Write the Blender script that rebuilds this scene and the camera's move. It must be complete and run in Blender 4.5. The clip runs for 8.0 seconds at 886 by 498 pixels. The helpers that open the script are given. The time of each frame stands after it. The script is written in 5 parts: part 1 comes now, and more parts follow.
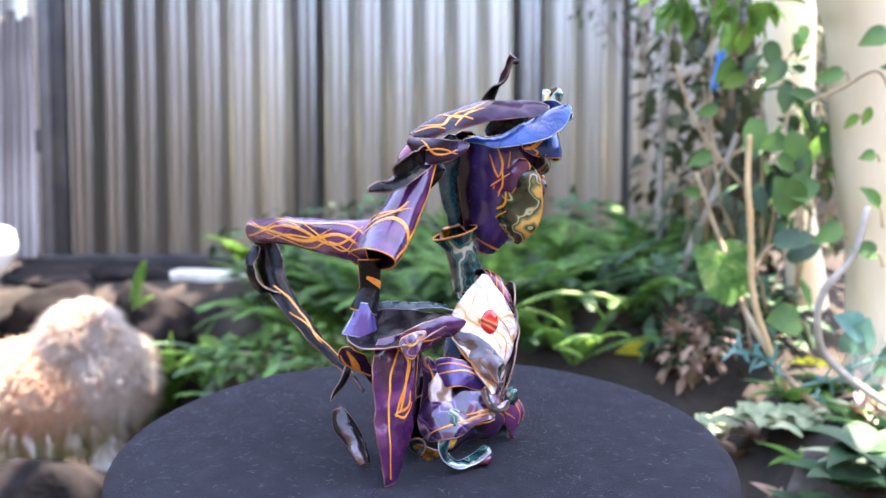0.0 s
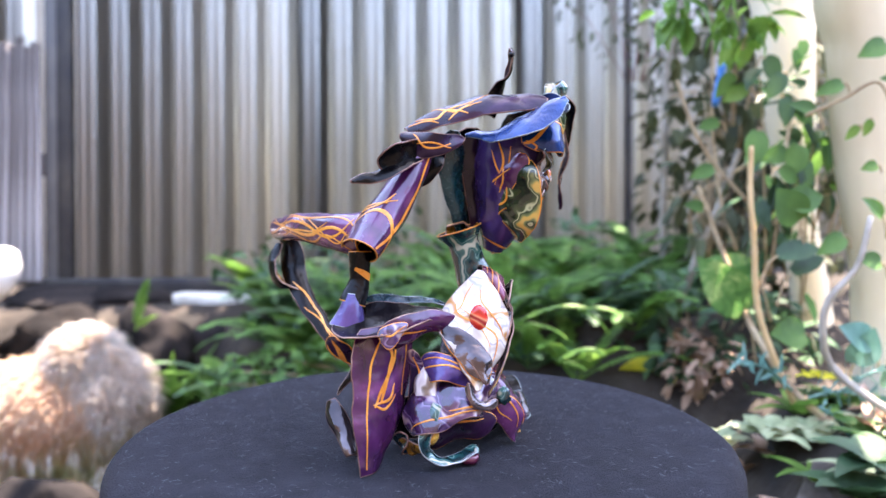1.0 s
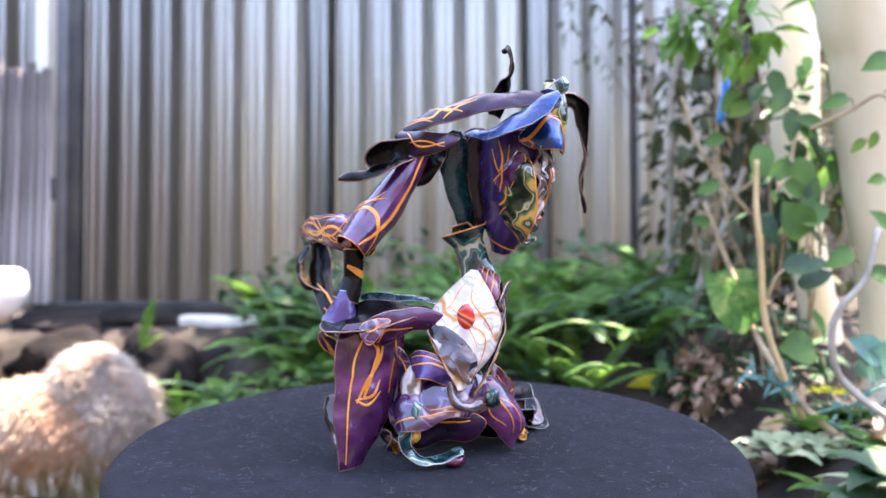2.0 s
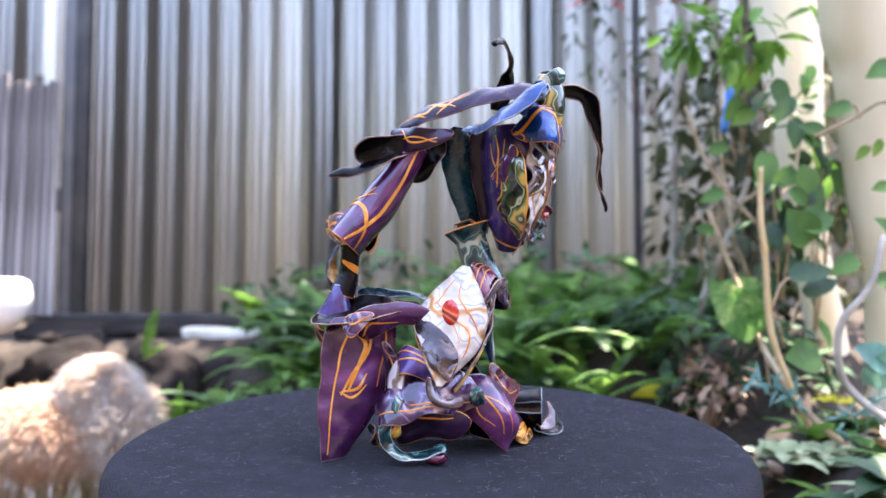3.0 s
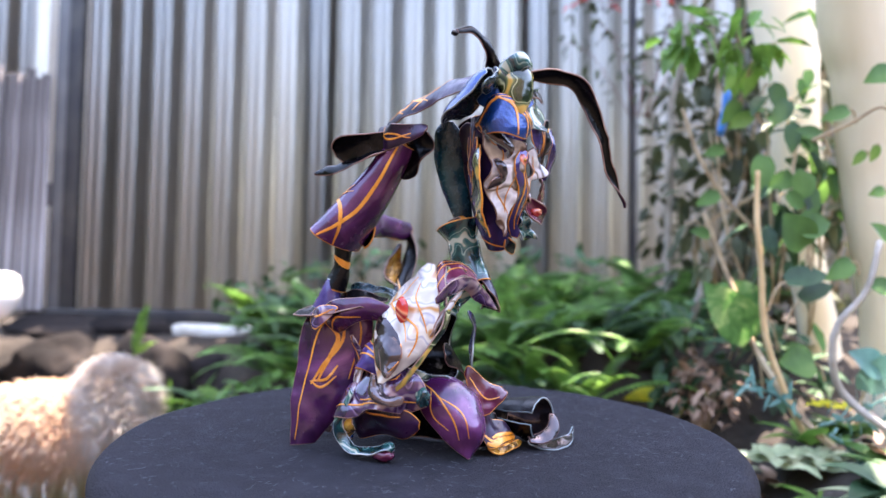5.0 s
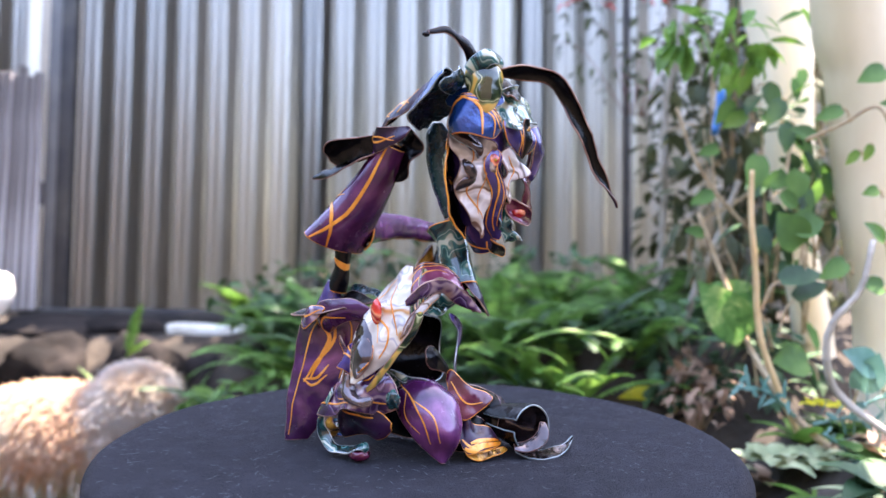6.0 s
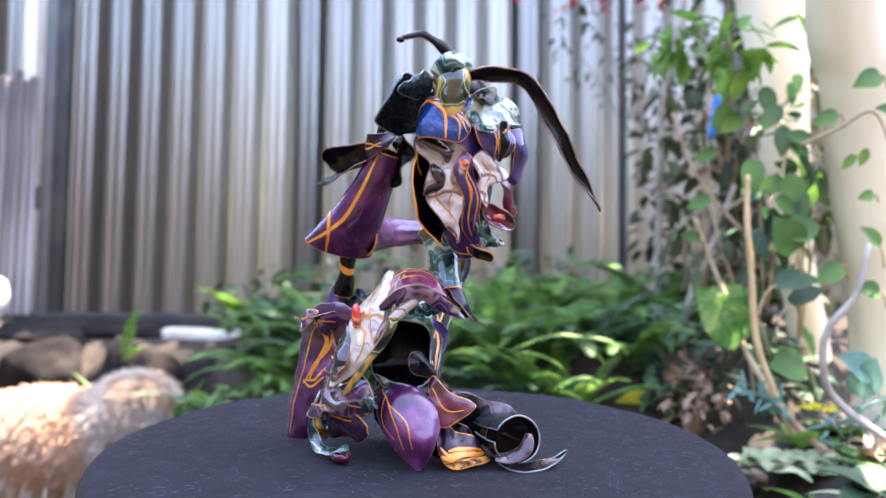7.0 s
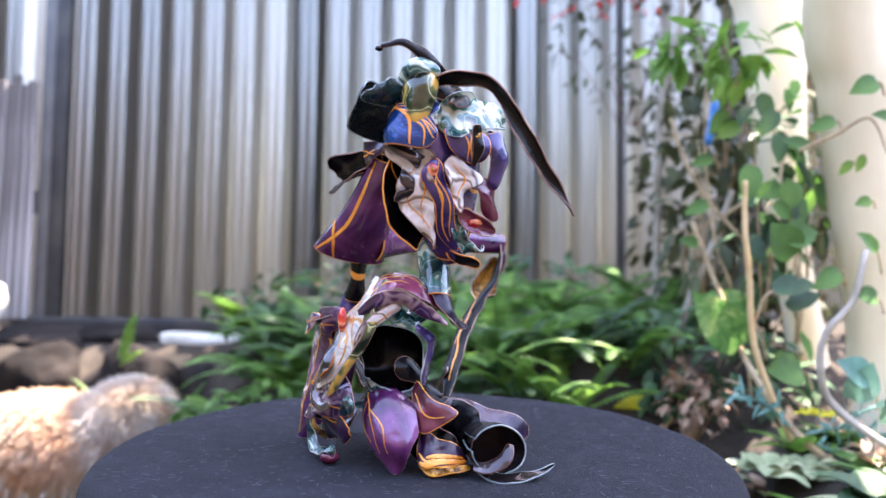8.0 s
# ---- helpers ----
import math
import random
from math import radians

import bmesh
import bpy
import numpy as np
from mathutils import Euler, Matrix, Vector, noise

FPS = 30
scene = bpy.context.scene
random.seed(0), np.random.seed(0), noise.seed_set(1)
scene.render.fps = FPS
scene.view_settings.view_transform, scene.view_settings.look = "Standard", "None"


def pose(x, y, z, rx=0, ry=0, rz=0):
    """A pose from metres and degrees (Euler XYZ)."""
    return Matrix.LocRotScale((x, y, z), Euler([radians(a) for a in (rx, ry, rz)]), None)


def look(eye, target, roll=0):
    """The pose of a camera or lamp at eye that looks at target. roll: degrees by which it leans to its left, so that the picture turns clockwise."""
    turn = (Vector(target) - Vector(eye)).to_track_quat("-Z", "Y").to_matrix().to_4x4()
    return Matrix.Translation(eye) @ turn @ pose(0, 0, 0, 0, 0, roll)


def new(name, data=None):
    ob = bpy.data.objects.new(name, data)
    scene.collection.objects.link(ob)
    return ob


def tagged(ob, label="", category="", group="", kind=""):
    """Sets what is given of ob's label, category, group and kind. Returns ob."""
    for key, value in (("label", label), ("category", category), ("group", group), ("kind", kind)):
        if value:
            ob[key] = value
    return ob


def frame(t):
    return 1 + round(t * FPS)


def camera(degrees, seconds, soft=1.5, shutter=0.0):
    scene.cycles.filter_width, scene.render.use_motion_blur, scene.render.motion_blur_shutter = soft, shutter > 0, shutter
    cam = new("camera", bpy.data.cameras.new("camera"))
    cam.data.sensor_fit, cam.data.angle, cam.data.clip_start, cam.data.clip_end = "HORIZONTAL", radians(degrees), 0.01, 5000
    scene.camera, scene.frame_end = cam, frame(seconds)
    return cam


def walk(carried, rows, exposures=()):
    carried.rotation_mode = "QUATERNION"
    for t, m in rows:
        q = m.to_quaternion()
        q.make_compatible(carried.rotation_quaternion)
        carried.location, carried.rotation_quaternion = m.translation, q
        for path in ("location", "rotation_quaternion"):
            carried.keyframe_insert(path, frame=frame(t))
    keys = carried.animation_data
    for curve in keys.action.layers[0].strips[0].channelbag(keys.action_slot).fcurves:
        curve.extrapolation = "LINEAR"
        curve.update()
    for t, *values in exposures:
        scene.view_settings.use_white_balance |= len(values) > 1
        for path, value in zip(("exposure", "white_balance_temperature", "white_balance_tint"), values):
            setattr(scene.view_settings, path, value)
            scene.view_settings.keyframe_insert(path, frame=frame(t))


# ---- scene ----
cam = camera(59.74, 8.0, soft=1.5)
cam.data.dof.use_dof, cam.data.dof.focus_distance, cam.data.dof.aperture_fstop = True, 0.425, 6.5
PATH = [
    (0, pose(-0.0110, -0.4700, 0.1720, 83.52, 0.01, -2.77)),
    (0.5, pose(-0.0077, -0.4690, 0.1649, 84.64, 0.04, -2.73)),
    (1, pose(-0.0105, -0.4714, 0.1505, 85.86, 0.10, -2.53)),
    (1.5, pose(-0.0093, -0.4717, 0.1411, 87.08, 0.14, -2.22)),
    (3, pose(-0.0081, -0.4706, 0.1200, 89.41, -0.07, -1.71)),
    (3.5, pose(-0.0102, -0.4692, 0.1186, 89.75, -0.40, -1.71)),
    (4, pose(-0.0073, -0.4661, 0.1166, 89.82, -0.72, -1.84)),
    (4.5, pose(-0.0092, -0.4650, 0.1168, 89.68, -0.88, -2.05)),
    (6, pose(-0.0111, -0.4635, 0.1206, 89.30, -0.81, -2.69)),
    (6.5, pose(-0.0113, -0.4638, 0.1211, 89.41, -0.80, -2.86)),
    (7, pose(-0.0115, -0.4628, 0.1215, 89.59, -0.77, -2.98)),
    (7.5, pose(-0.0105, -0.4640, 0.1225, 89.75, -0.81, -3.05)),
    (8, pose(-0.0125, -0.4648, 0.1223, 89.92, -0.84, -3.13)),
]
walk(cam, PATH, exposures=((0.0, 3.82, 7350, 20), (1.5, 3.7, 7350, 20), (3.0, 3.6, 7350, 20), (4.5, 3.6, 7350, 20), (8.0, 3.7, 7350, 20)))
TURN = [(0, 0.0), (0.5, -5.1), (1, -10.5), (1.5, -15.9), (3, -32.4), (3.5, -38.7), (4, -45.0), (4.5, -51.2), (6, -70.3), (6.5, -76.5), (7, -82.4), (7.5, -88.4), (8, -94.8)]

# ---- sky, sun ----
SUN_FROM = Vector((0.30, 0.29, 1.20)).normalized()
world = bpy.data.worlds.new("sky")
scene.world = world
world.use_nodes = True
wn = world.node_tree.nodes
sky = wn.new("ShaderNodeTexSky")
sky.sky_type, sky.sun_disc = "NISHITA", False
sky.sun_elevation = math.asin(SUN_FROM.z)
sky.sun_rotation = math.atan2(SUN_FROM.x, SUN_FROM.y)
wn["Background"].inputs[1].default_value = 0.15
world.node_tree.links.new(sky.outputs[0], wn["Background"].inputs[0])
sun = new("sun", bpy.data.lights.new("sun", "SUN"))
sun.data.energy, sun.data.angle, sun.data.color = 2.9, radians(0.5), (1.0, 0.95, 0.88)
sun.matrix_world = look(SUN_FROM * 6, (0, 0, 0))


# ---- materials ----
def material(name, colours, rough=0.5, metal=0.0, scale=20.0, detail=5.0, bump=0.2, bump_scale=0.0, coat=0.0,
             spread=0.35, vary=0.0, stretch=(1, 1, 1), translucent=0.0, warp=0.0, rough_spread=0.1, island=False, shine=0.5):
    """Two to four colours mixed by noise, with roughness and relief that follow finer noise."""
    m = bpy.data.materials.new(name)
    m.use_nodes = True
    nt = m.node_tree
    n, lk = nt.nodes, nt.links
    bsdf = n["Principled BSDF"]
    tc = n.new("ShaderNodeTexCoord")
    mp = n.new("ShaderNodeMapping")
    mp.inputs["Scale"].default_value = stretch
    lk.new(tc.outputs["Object"], mp.inputs[0])
    no = n.new("ShaderNodeTexNoise")
    no.inputs["Scale"].default_value, no.inputs["Detail"].default_value = scale, detail
    no.inputs["Distortion"].default_value = warp
    lk.new(mp.outputs[0], no.inputs[0])
    ramp = n.new("ShaderNodeValToRGB")
    lo, hi = 0.5 - spread / 2, 0.5 + spread / 2
    el = ramp.color_ramp.elements
    while len(el) < len(colours):
        el.new(0.5)
    for i, c in enumerate(colours):
        el[i].position = lo + (hi - lo) * i / max(1, len(colours) - 1)
        el[i].color = (*c, 1)
    lk.new(no.outputs[0], ramp.inputs[0])
    colour = ramp.outputs[0]
    if vary:
        hsv = n.new("ShaderNodeHueSaturation")
        rnd = n.new("ShaderNodeMapRange")
        rnd.inputs[3].default_value, rnd.inputs[4].default_value = 1 - vary, 1 + vary
        if island:
            lk.new(n.new("ShaderNodeNewGeometry").outputs["Random Per Island"], rnd.inputs[0])
        else:
            lk.new(n.new("ShaderNodeObjectInfo").outputs["Random"], rnd.inputs[0])
        lk.new(rnd.outputs[0], hsv.inputs["Value"])
        lk.new(colour, hsv.inputs["Color"])
        colour = hsv.outputs[0]
    lk.new(colour, bsdf.inputs["Base Color"])
    fine = n.new("ShaderNodeTexNoise")
    fine.inputs["Scale"].default_value, fine.inputs["Detail"].default_value = bump_scale or scale * 6, 4
    lk.new(mp.outputs[0], fine.inputs[0])
    rr = n.new("ShaderNodeMapRange")
    rr.inputs[3].default_value, rr.inputs[4].default_value = max(0.02, rough - rough_spread), min(1, rough + rough_spread)
    lk.new(fine.outputs[0], rr.inputs[0])
    lk.new(rr.outputs[0], bsdf.inputs["Roughness"])
    bsdf.inputs["Metallic"].default_value, bsdf.inputs["Specular IOR Level"].default_value = metal, shine
    if coat:
        bsdf.inputs["Coat Weight"].default_value, bsdf.inputs["Coat Roughness"].default_value = coat, 0.08
    if bump:
        b = n.new("ShaderNodeBump")
        b.inputs["Strength"].default_value, b.inputs["Distance"].default_value = bump, 0.004
        lk.new(fine.outputs[0], b.inputs["Height"])
        lk.new(b.outputs[0], bsdf.inputs["Normal"])
    if translucent:
        tr = n.new("ShaderNodeBsdfTranslucent")
        lk.new(colour, tr.inputs[0])
        mix = n.new("ShaderNodeMixShader")
        mix.inputs[0].default_value = translucent
        lk.new(bsdf.outputs[0], mix.inputs[1])
        lk.new(tr.outputs[0], mix.inputs[2])
        lk.new(mix.outputs[0], n["Material Output"].inputs[0])
    return m


def swirl(name, colours, scale=60.0, turbulence=6.0, rough=0.16, metal=0.0, coat=0.6, stretch=(1, 1, 1)):
    """Marbled polish: banded rings pulled about by noise."""
    m = bpy.data.materials.new(name)
    m.use_nodes = True
    nt = m.node_tree
    n, lk = nt.nodes, nt.links
    bsdf = n["Principled BSDF"]
    tc = n.new("ShaderNodeTexCoord")
    mp = n.new("ShaderNodeMapping")
    mp.inputs["Scale"].default_value = stretch
    lk.new(tc.outputs["Object"], mp.inputs[0])
    wv = n.new("ShaderNodeTexWave")
    wv.wave_type, wv.bands_direction = "BANDS", "DIAGONAL"
    wv.inputs["Scale"].default_value, wv.inputs["Distortion"].default_value = scale, turbulence
    wv.inputs["Detail"].default_value, wv.inputs["Detail Scale"].default_value = 3.0, 4.0 / scale * 6
    lk.new(mp.outputs[0], wv.inputs[0])
    ramp = n.new("ShaderNodeValToRGB")
    el = ramp.color_ramp.elements
    while len(el) < len(colours):
        el.new(0.5)
    for i, (p, c) in enumerate(colours):
        el[i].position, el[i].color = p, (*c, 1)
    lk.new(wv.outputs["Fac"], ramp.inputs[0])
    lk.new(ramp.outputs[0], bsdf.inputs["Base Color"])
    bsdf.inputs["Roughness"].default_value, bsdf.inputs["Metallic"].default_value = rough, metal
    bsdf.inputs["Coat Weight"].default_value, bsdf.inputs["Coat Roughness"].default_value = coat, 0.06
    fine = n.new("ShaderNodeTexNoise")
    fine.inputs["Scale"].default_value = 90
    lk.new(tc.outputs["Object"], fine.inputs[0])
    b = n.new("ShaderNodeBump")
    b.inputs["Strength"].default_value, b.inputs["Distance"].default_value = 0.25, 0.004
    lk.new(fine.outputs[0], b.inputs["Height"])
    lk.new(b.outputs[0], bsdf.inputs["Normal"])
    return m


FELT = material("felt", [(0.008, 0.009, 0.014), (0.014, 0.015, 0.023), (0.024, 0.026, 0.037)], 0.9, scale=60, bump=0.9, bump_scale=900, spread=0.6, shine=0.3)
LINT = material("lint", [(0.05, 0.055, 0.07), (0.16, 0.175, 0.21)], 0.8, bump=0)
ZINC = material("zinc", [(0.29, 0.285, 0.275), (0.34, 0.33, 0.315), (0.39, 0.375, 0.355)], 0.30, 0.88, rough_spread=0.05, scale=3, bump=0.03, bump_scale=60, stretch=(1, 1, 0.15), vary=0.05)
DARK_STEEL = material("dark_steel", [(0.03, 0.03, 0.035), (0.07, 0.065, 0.06)], 0.5, 0.6, scale=12)
GREY_STEEL = material("grey_steel", [(0.10, 0.10, 0.105), (0.16, 0.155, 0.15)], 0.5, 0.5, scale=12)
SOIL = material("soil", [(0.010, 0.008, 0.006), (0.026, 0.019, 0.013), (0.055, 0.042, 0.03)], 0.95, scale=9, bump=1.0, bump_scale=60)
STONE = material("stone", [(0.035, 0.028, 0.024), (0.075, 0.06, 0.05), (0.13, 0.11, 0.092)], 0.9, scale=14, bump=0.9, bump_scale=70, vary=0.2)
# Dark stone, its colour lowered further to stand in for shade.
SHADE_STONE = material("shade_stone", [(0.006, 0.005, 0.005), (0.013, 0.0105, 0.010), (0.030, 0.024, 0.021)], 0.95, scale=14, bump=0.9, bump_scale=60, vary=0.2, shine=0.2)
PALE_STONE = material("pale_stone", [(0.55, 0.52, 0.44), (0.72, 0.70, 0.62), (0.82, 0.80, 0.74)], 0.85, scale=18, bump=0.5)
TIMBER = material("timber", [(0.05, 0.042, 0.04), (0.17, 0.15, 0.145), (0.42, 0.39, 0.38)], 0.9, scale=22, bump=0.7, stretch=(4, 4, 0.10), vary=0.4)
BARK = material("bark", [(0.52, 0.42, 0.25), (0.72, 0.62, 0.43), (0.80, 0.74, 0.60)], 0.7, scale=6, bump=0.35, bump_scale=40, stretch=(1, 1, 0.35))
VINE = material("vine", [(0.22, 0.15, 0.085), (0.40, 0.29, 0.17), (0.5, 0.40, 0.26)], 0.8, scale=30, bump=0.4)
TAN_VINE = material("tan_vine", [(0.5, 0.33, 0.15), (0.66, 0.47, 0.25)], 0.7, scale=30, bump=0.3)
GREY_VINE = material("grey_vine", [(0.22, 0.19, 0.15), (0.42, 0.38, 0.32)], 0.8, scale=30, bump=0.3)
FERN = material("fern_green", [(0.040, 0.105, 0.024), (0.085, 0.205, 0.043), (0.15, 0.31, 0.068)], 0.62, scale=12, bump=0.15, vary=0.4, translucent=0.35, island=True)
OLIVE_LEAF = material("olive_leaf", [(0.030, 0.042, 0.020), (0.062, 0.078, 0.036), (0.10, 0.115, 0.055)], 0.7, scale=14, bump=0.15, vary=0.35, translucent=0.25, island=True)
RED_TWIG = material("red_twig", [(0.10, 0.03, 0.03), (0.20, 0.07, 0.06)], 0.8, scale=30, bump=0.2)
DARK_LEAF = material("dark_leaf", [(0.020, 0.054, 0.024), (0.042, 0.105, 0.044), (0.08, 0.165, 0.065)], 0.6, scale=14, bump=0.2, vary=0.4, translucent=0.25, island=True)
# Lime green; also stands in for light on lit fronds and leaves.
LIME_LEAF = material("lime_leaf", [(0.06, 0.15, 0.025), (0.12, 0.27, 0.045), (0.22, 0.38, 0.08)], 0.45, scale=20, bump=0.15, vary=0.25, translucent=0.45, island=True)
VEINED_LEAF = material("veined_leaf", [(0.03, 0.12, 0.025), (0.10, 0.26, 0.06), (0.34, 0.46, 0.16)], 0.4, scale=34, bump=0.2, vary=0.2, translucent=0.35, stretch=(1, 1, 1), warp=1.0)
YELLOW_LEAF = material("yellow_leaf", [(0.42, 0.44, 0.03), (0.72, 0.62, 0.03), (0.82, 0.70, 0.08)], 0.5, scale=24, bump=0.15, translucent=0.4)
BLUE_LEAF = material("blue_leaf", [(0.06, 0.16, 0.13), (0.12, 0.28, 0.23), (0.24, 0.40, 0.35)], 0.5, scale=20, bump=0.1, vary=0.2, translucent=0.2, island=True)
SAGE_LEAF = material("sage_leaf", [(0.20, 0.27, 0.14), (0.36, 0.42, 0.24), (0.54, 0.56, 0.36)], 0.6, scale=18, bump=0.3, vary=0.2, translucent=0.2)
RED_LEAF = material("red_leaf", [(0.40, 0.03, 0.03), (0.75, 0.10, 0.09)], 0.5, scale=20, bump=0, vary=0.3, translucent=0.4, island=True)
DRY_LEAF = material("dry_leaf", [(0.14, 0.08, 0.05), (0.34, 0.22, 0.15), (0.5, 0.36, 0.27)], 0.8, scale=20, bump=0.3, vary=0.35, translucent=0.15, island=True)
BLUE_TAPE = material("blue_tape", [(0.02, 0.16, 0.5), (0.05, 0.3, 0.75)], 0.35, scale=30, bump=0.1)
WHITE_GLAZE = material("white_glaze", [(0.74, 0.75, 0.76), (0.82, 0.83, 0.84)], 0.25, scale=4, bump=0.05, coat=0.3)
FUR_APRICOT = material("fur_apricot", [(0.82, 0.50, 0.30), (0.87, 0.66, 0.48), (0.88, 0.77, 0.66)], 0.8, scale=9, bump=0.2, bump_scale=120, vary=0.08, translucent=0.4, island=True)
FUR_WHITE = material("fur_white", [(0.74, 0.60, 0.48), (0.84, 0.76, 0.68), (0.87, 0.84, 0.80)], 0.8, scale=14, bump=0.2, bump_scale=120, vary=0.06, translucent=0.4, island=True)
NOSE_BLACK = material("nose_black", [(0.01, 0.01, 0.01), (0.03, 0.025, 0.025)], 0.3, scale=40)
# Tones of the added unseen walls, chosen for what the fence reflects.
UNSEEN_WALL = material("unseen_wall_brown", [(0.13, 0.085, 0.055), (0.20, 0.14, 0.095), (0.27, 0.19, 0.13)], 0.9, scale=6, bump=0.5)
UNSEEN_SIDE = material("unseen_side_green", [(0.012, 0.02, 0.008), (0.03, 0.045, 0.018), (0.06, 0.08, 0.03)], 0.8, scale=10, bump=1.0, bump_scale=40)
# Raised towards white: sunlight on the side wall is put into this colour.
WALL_PLASTER = material("wall_plaster", [(0.74, 0.69, 0.60), (0.82, 0.78, 0.70)], 0.9, scale=6, bump=0.3)

# sculpture finishes
PURPLE = material("purple_lacquer", [(0.026, 0.005, 0.032), (0.080, 0.014, 0.080), (0.21, 0.055, 0.18)], 0.24, 0.2, scale=30, bump=0.16, bump_scale=150, coat=0.55, warp=1.0, spread=0.45)
VIOLET = material("violet_lacquer", [(0.014, 0.008, 0.05), (0.042, 0.022, 0.13), (0.12, 0.07, 0.28)], 0.24, 0.2, scale=28, bump=0.16, bump_scale=150, coat=0.45, warp=1.0, spread=0.45)
BLUE = material("blue_lacquer", [(0.002, 0.010, 0.055), (0.003, 0.04, 0.19), (0.008, 0.12, 0.40)], 0.22, 0.4, scale=22, bump=0.2, bump_scale=380, coat=0.4, warp=0.6, spread=0.5)
TEAL = material("teal_lacquer", [(0.0008, 0.006, 0.011), (0.0015, 0.02, 0.030), (0.006, 0.085, 0.11)], 0.26, 0.25, scale=24, bump=0.2, bump_scale=380, coat=0.25, warp=0.6, spread=0.5)
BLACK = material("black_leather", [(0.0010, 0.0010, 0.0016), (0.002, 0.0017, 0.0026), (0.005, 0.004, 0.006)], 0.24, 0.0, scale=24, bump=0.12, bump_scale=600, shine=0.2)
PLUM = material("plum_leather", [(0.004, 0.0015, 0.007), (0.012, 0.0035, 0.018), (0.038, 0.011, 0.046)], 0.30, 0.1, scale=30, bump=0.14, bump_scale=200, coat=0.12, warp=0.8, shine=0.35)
MAROON = material("maroon_lacquer", [(0.032, 0.004, 0.014), (0.115, 0.012, 0.042), (0.34, 0.07, 0.14)], 0.22, 0.2, scale=26, bump=0.2, bump_scale=150, coat=0.5, warp=1.0, spread=0.45)
GUNMETAL = material("gunmetal_polish", [(0.012, 0.008, 0.012), (0.06, 0.045, 0.05), (0.26, 0.21, 0.22)], 0.14, 0.7, scale=22, bump=0.25, bump_scale=140, warp=1.4, spread=0.5, coat=0.4)
OLD_GOLD = material("old_gold", [(0.10, 0.04, 0.008), (0.50, 0.23, 0.025), (0.85, 0.5, 0.1)], 0.26, 0.5, scale=90, bump=0.8, bump_scale=240, coat=0.3)
ORANGE = material("orange_line", [(0.62, 0.19, 0.015), (0.88, 0.36, 0.05)], 0.3, 0.1, scale=60, bump=0.2, coat=0.3)
TAN_EDGE = material("tan_edge", [(0.05, 0.025, 0.03), (0.20, 0.10, 0.08), (0.60, 0.40, 0.32)], 0.3, 0.2, scale=45, bump=0.2, spread=0.45)
PALE_EDGE = material("pale_edge", [(0.05, 0.08, 0.09), (0.22, 0.27, 0.29), (0.62, 0.62, 0.60)], 0.25, 0.2, scale=45, bump=0.2, spread=0.45)
CREAM = swirl("cream_marble", [(0.0, (0.46, 0.40, 0.36)), (0.25, (0.62, 0.56, 0.49)), (0.45, (0.34, 0.34, 0.40)), (0.6, (0.66, 0.60, 0.52)), (0.86, (0.60, 0.54, 0.45)), (1.0, (0.50, 0.24, 0.08))], 5, 14)
WHITE = swirl("white_marble", [(0.0, (0.14, 0.12, 0.13)), (0.12, (0.50, 0.47, 0.50)), (0.4, (0.74, 0.71, 0.73)), (0.7, (0.62, 0.58, 0.62)), (0.92, (0.72, 0.67, 0.67)), (1.0, (0.20, 0.14, 0.11))], 8, 16, rough=0.16)
JADE = swirl("jade_marble", [(0.0, (0.004, 0.02, 0.025)), (0.42, (0.012, 0.08, 0.08)), (0.52, (0.20, 0.33, 0.28)), (0.57, (0.008, 0.06, 0.07)), (0.86, (0.04, 0.14, 0.12)), (0.95, (0.40, 0.43, 0.34))], 9, 22)
MOSS = swirl("moss_marble", [(0.0, (0.008, 0.016, 0.008)), (0.38, (0.04, 0.06, 0.02)), (0.5, (0.52, 0.52, 0.28)), (0.6, (0.015, 0.03, 0.015)), (0.85, (0.18, 0.20, 0.07)), (0.96, (0.60, 0.36, 0.08))], 9, 16)
LILAC = swirl("lilac_marble", [(0.0, (0.018, 0.006, 0.03)), (0.42, (0.06, 0.022, 0.09)), (0.56, (0.20, 0.13, 0.24)), (0.64, (0.03, 0.01, 0.05)), (0.9, (0.09, 0.035, 0.11)), (1.0, (0.34, 0.24, 0.27))], 6, 16, metal=0.2, rough=0.16, coat=0.9)
RED = swirl("red_glaze", [(0.0, (0.50, 0.015, 0.015)), (0.5, (0.75, 0.06, 0.03)), (0.8, (0.85, 0.30, 0.15)), (1.0, (0.35, 0.01, 0.02))], 30, 8)


# ---- mesh helpers ----
def link(name, bm, mats, parent=None, smooth=True, label="", m=None):
    me = bpy.data.meshes.new(name)
    bm.normal_update()
    bm.to_mesh(me)
    bm.free()
    for k in (mats if isinstance(mats, (list, tuple)) else [mats]):
        me.materials.append(k)
    if smooth:
        me.polygons.foreach_set("use_smooth", [True] * len(me.polygons))
    ob = new(name, me)
    if parent:
        ob.parent = parent
    if m is not None:
        ob.matrix_basis = m
    if label:
        ob["label"] = label
    return ob


def part(name, bm, mat, parent, label="", smooth=True, m=None):
    return link(name, bm, mat, parent, smooth, label, m)


def thing(name, m, label, category, group="", kind=""):
    ob = new(name)
    ob.matrix_basis = m
    return tagged(ob, label, category, group, kind)


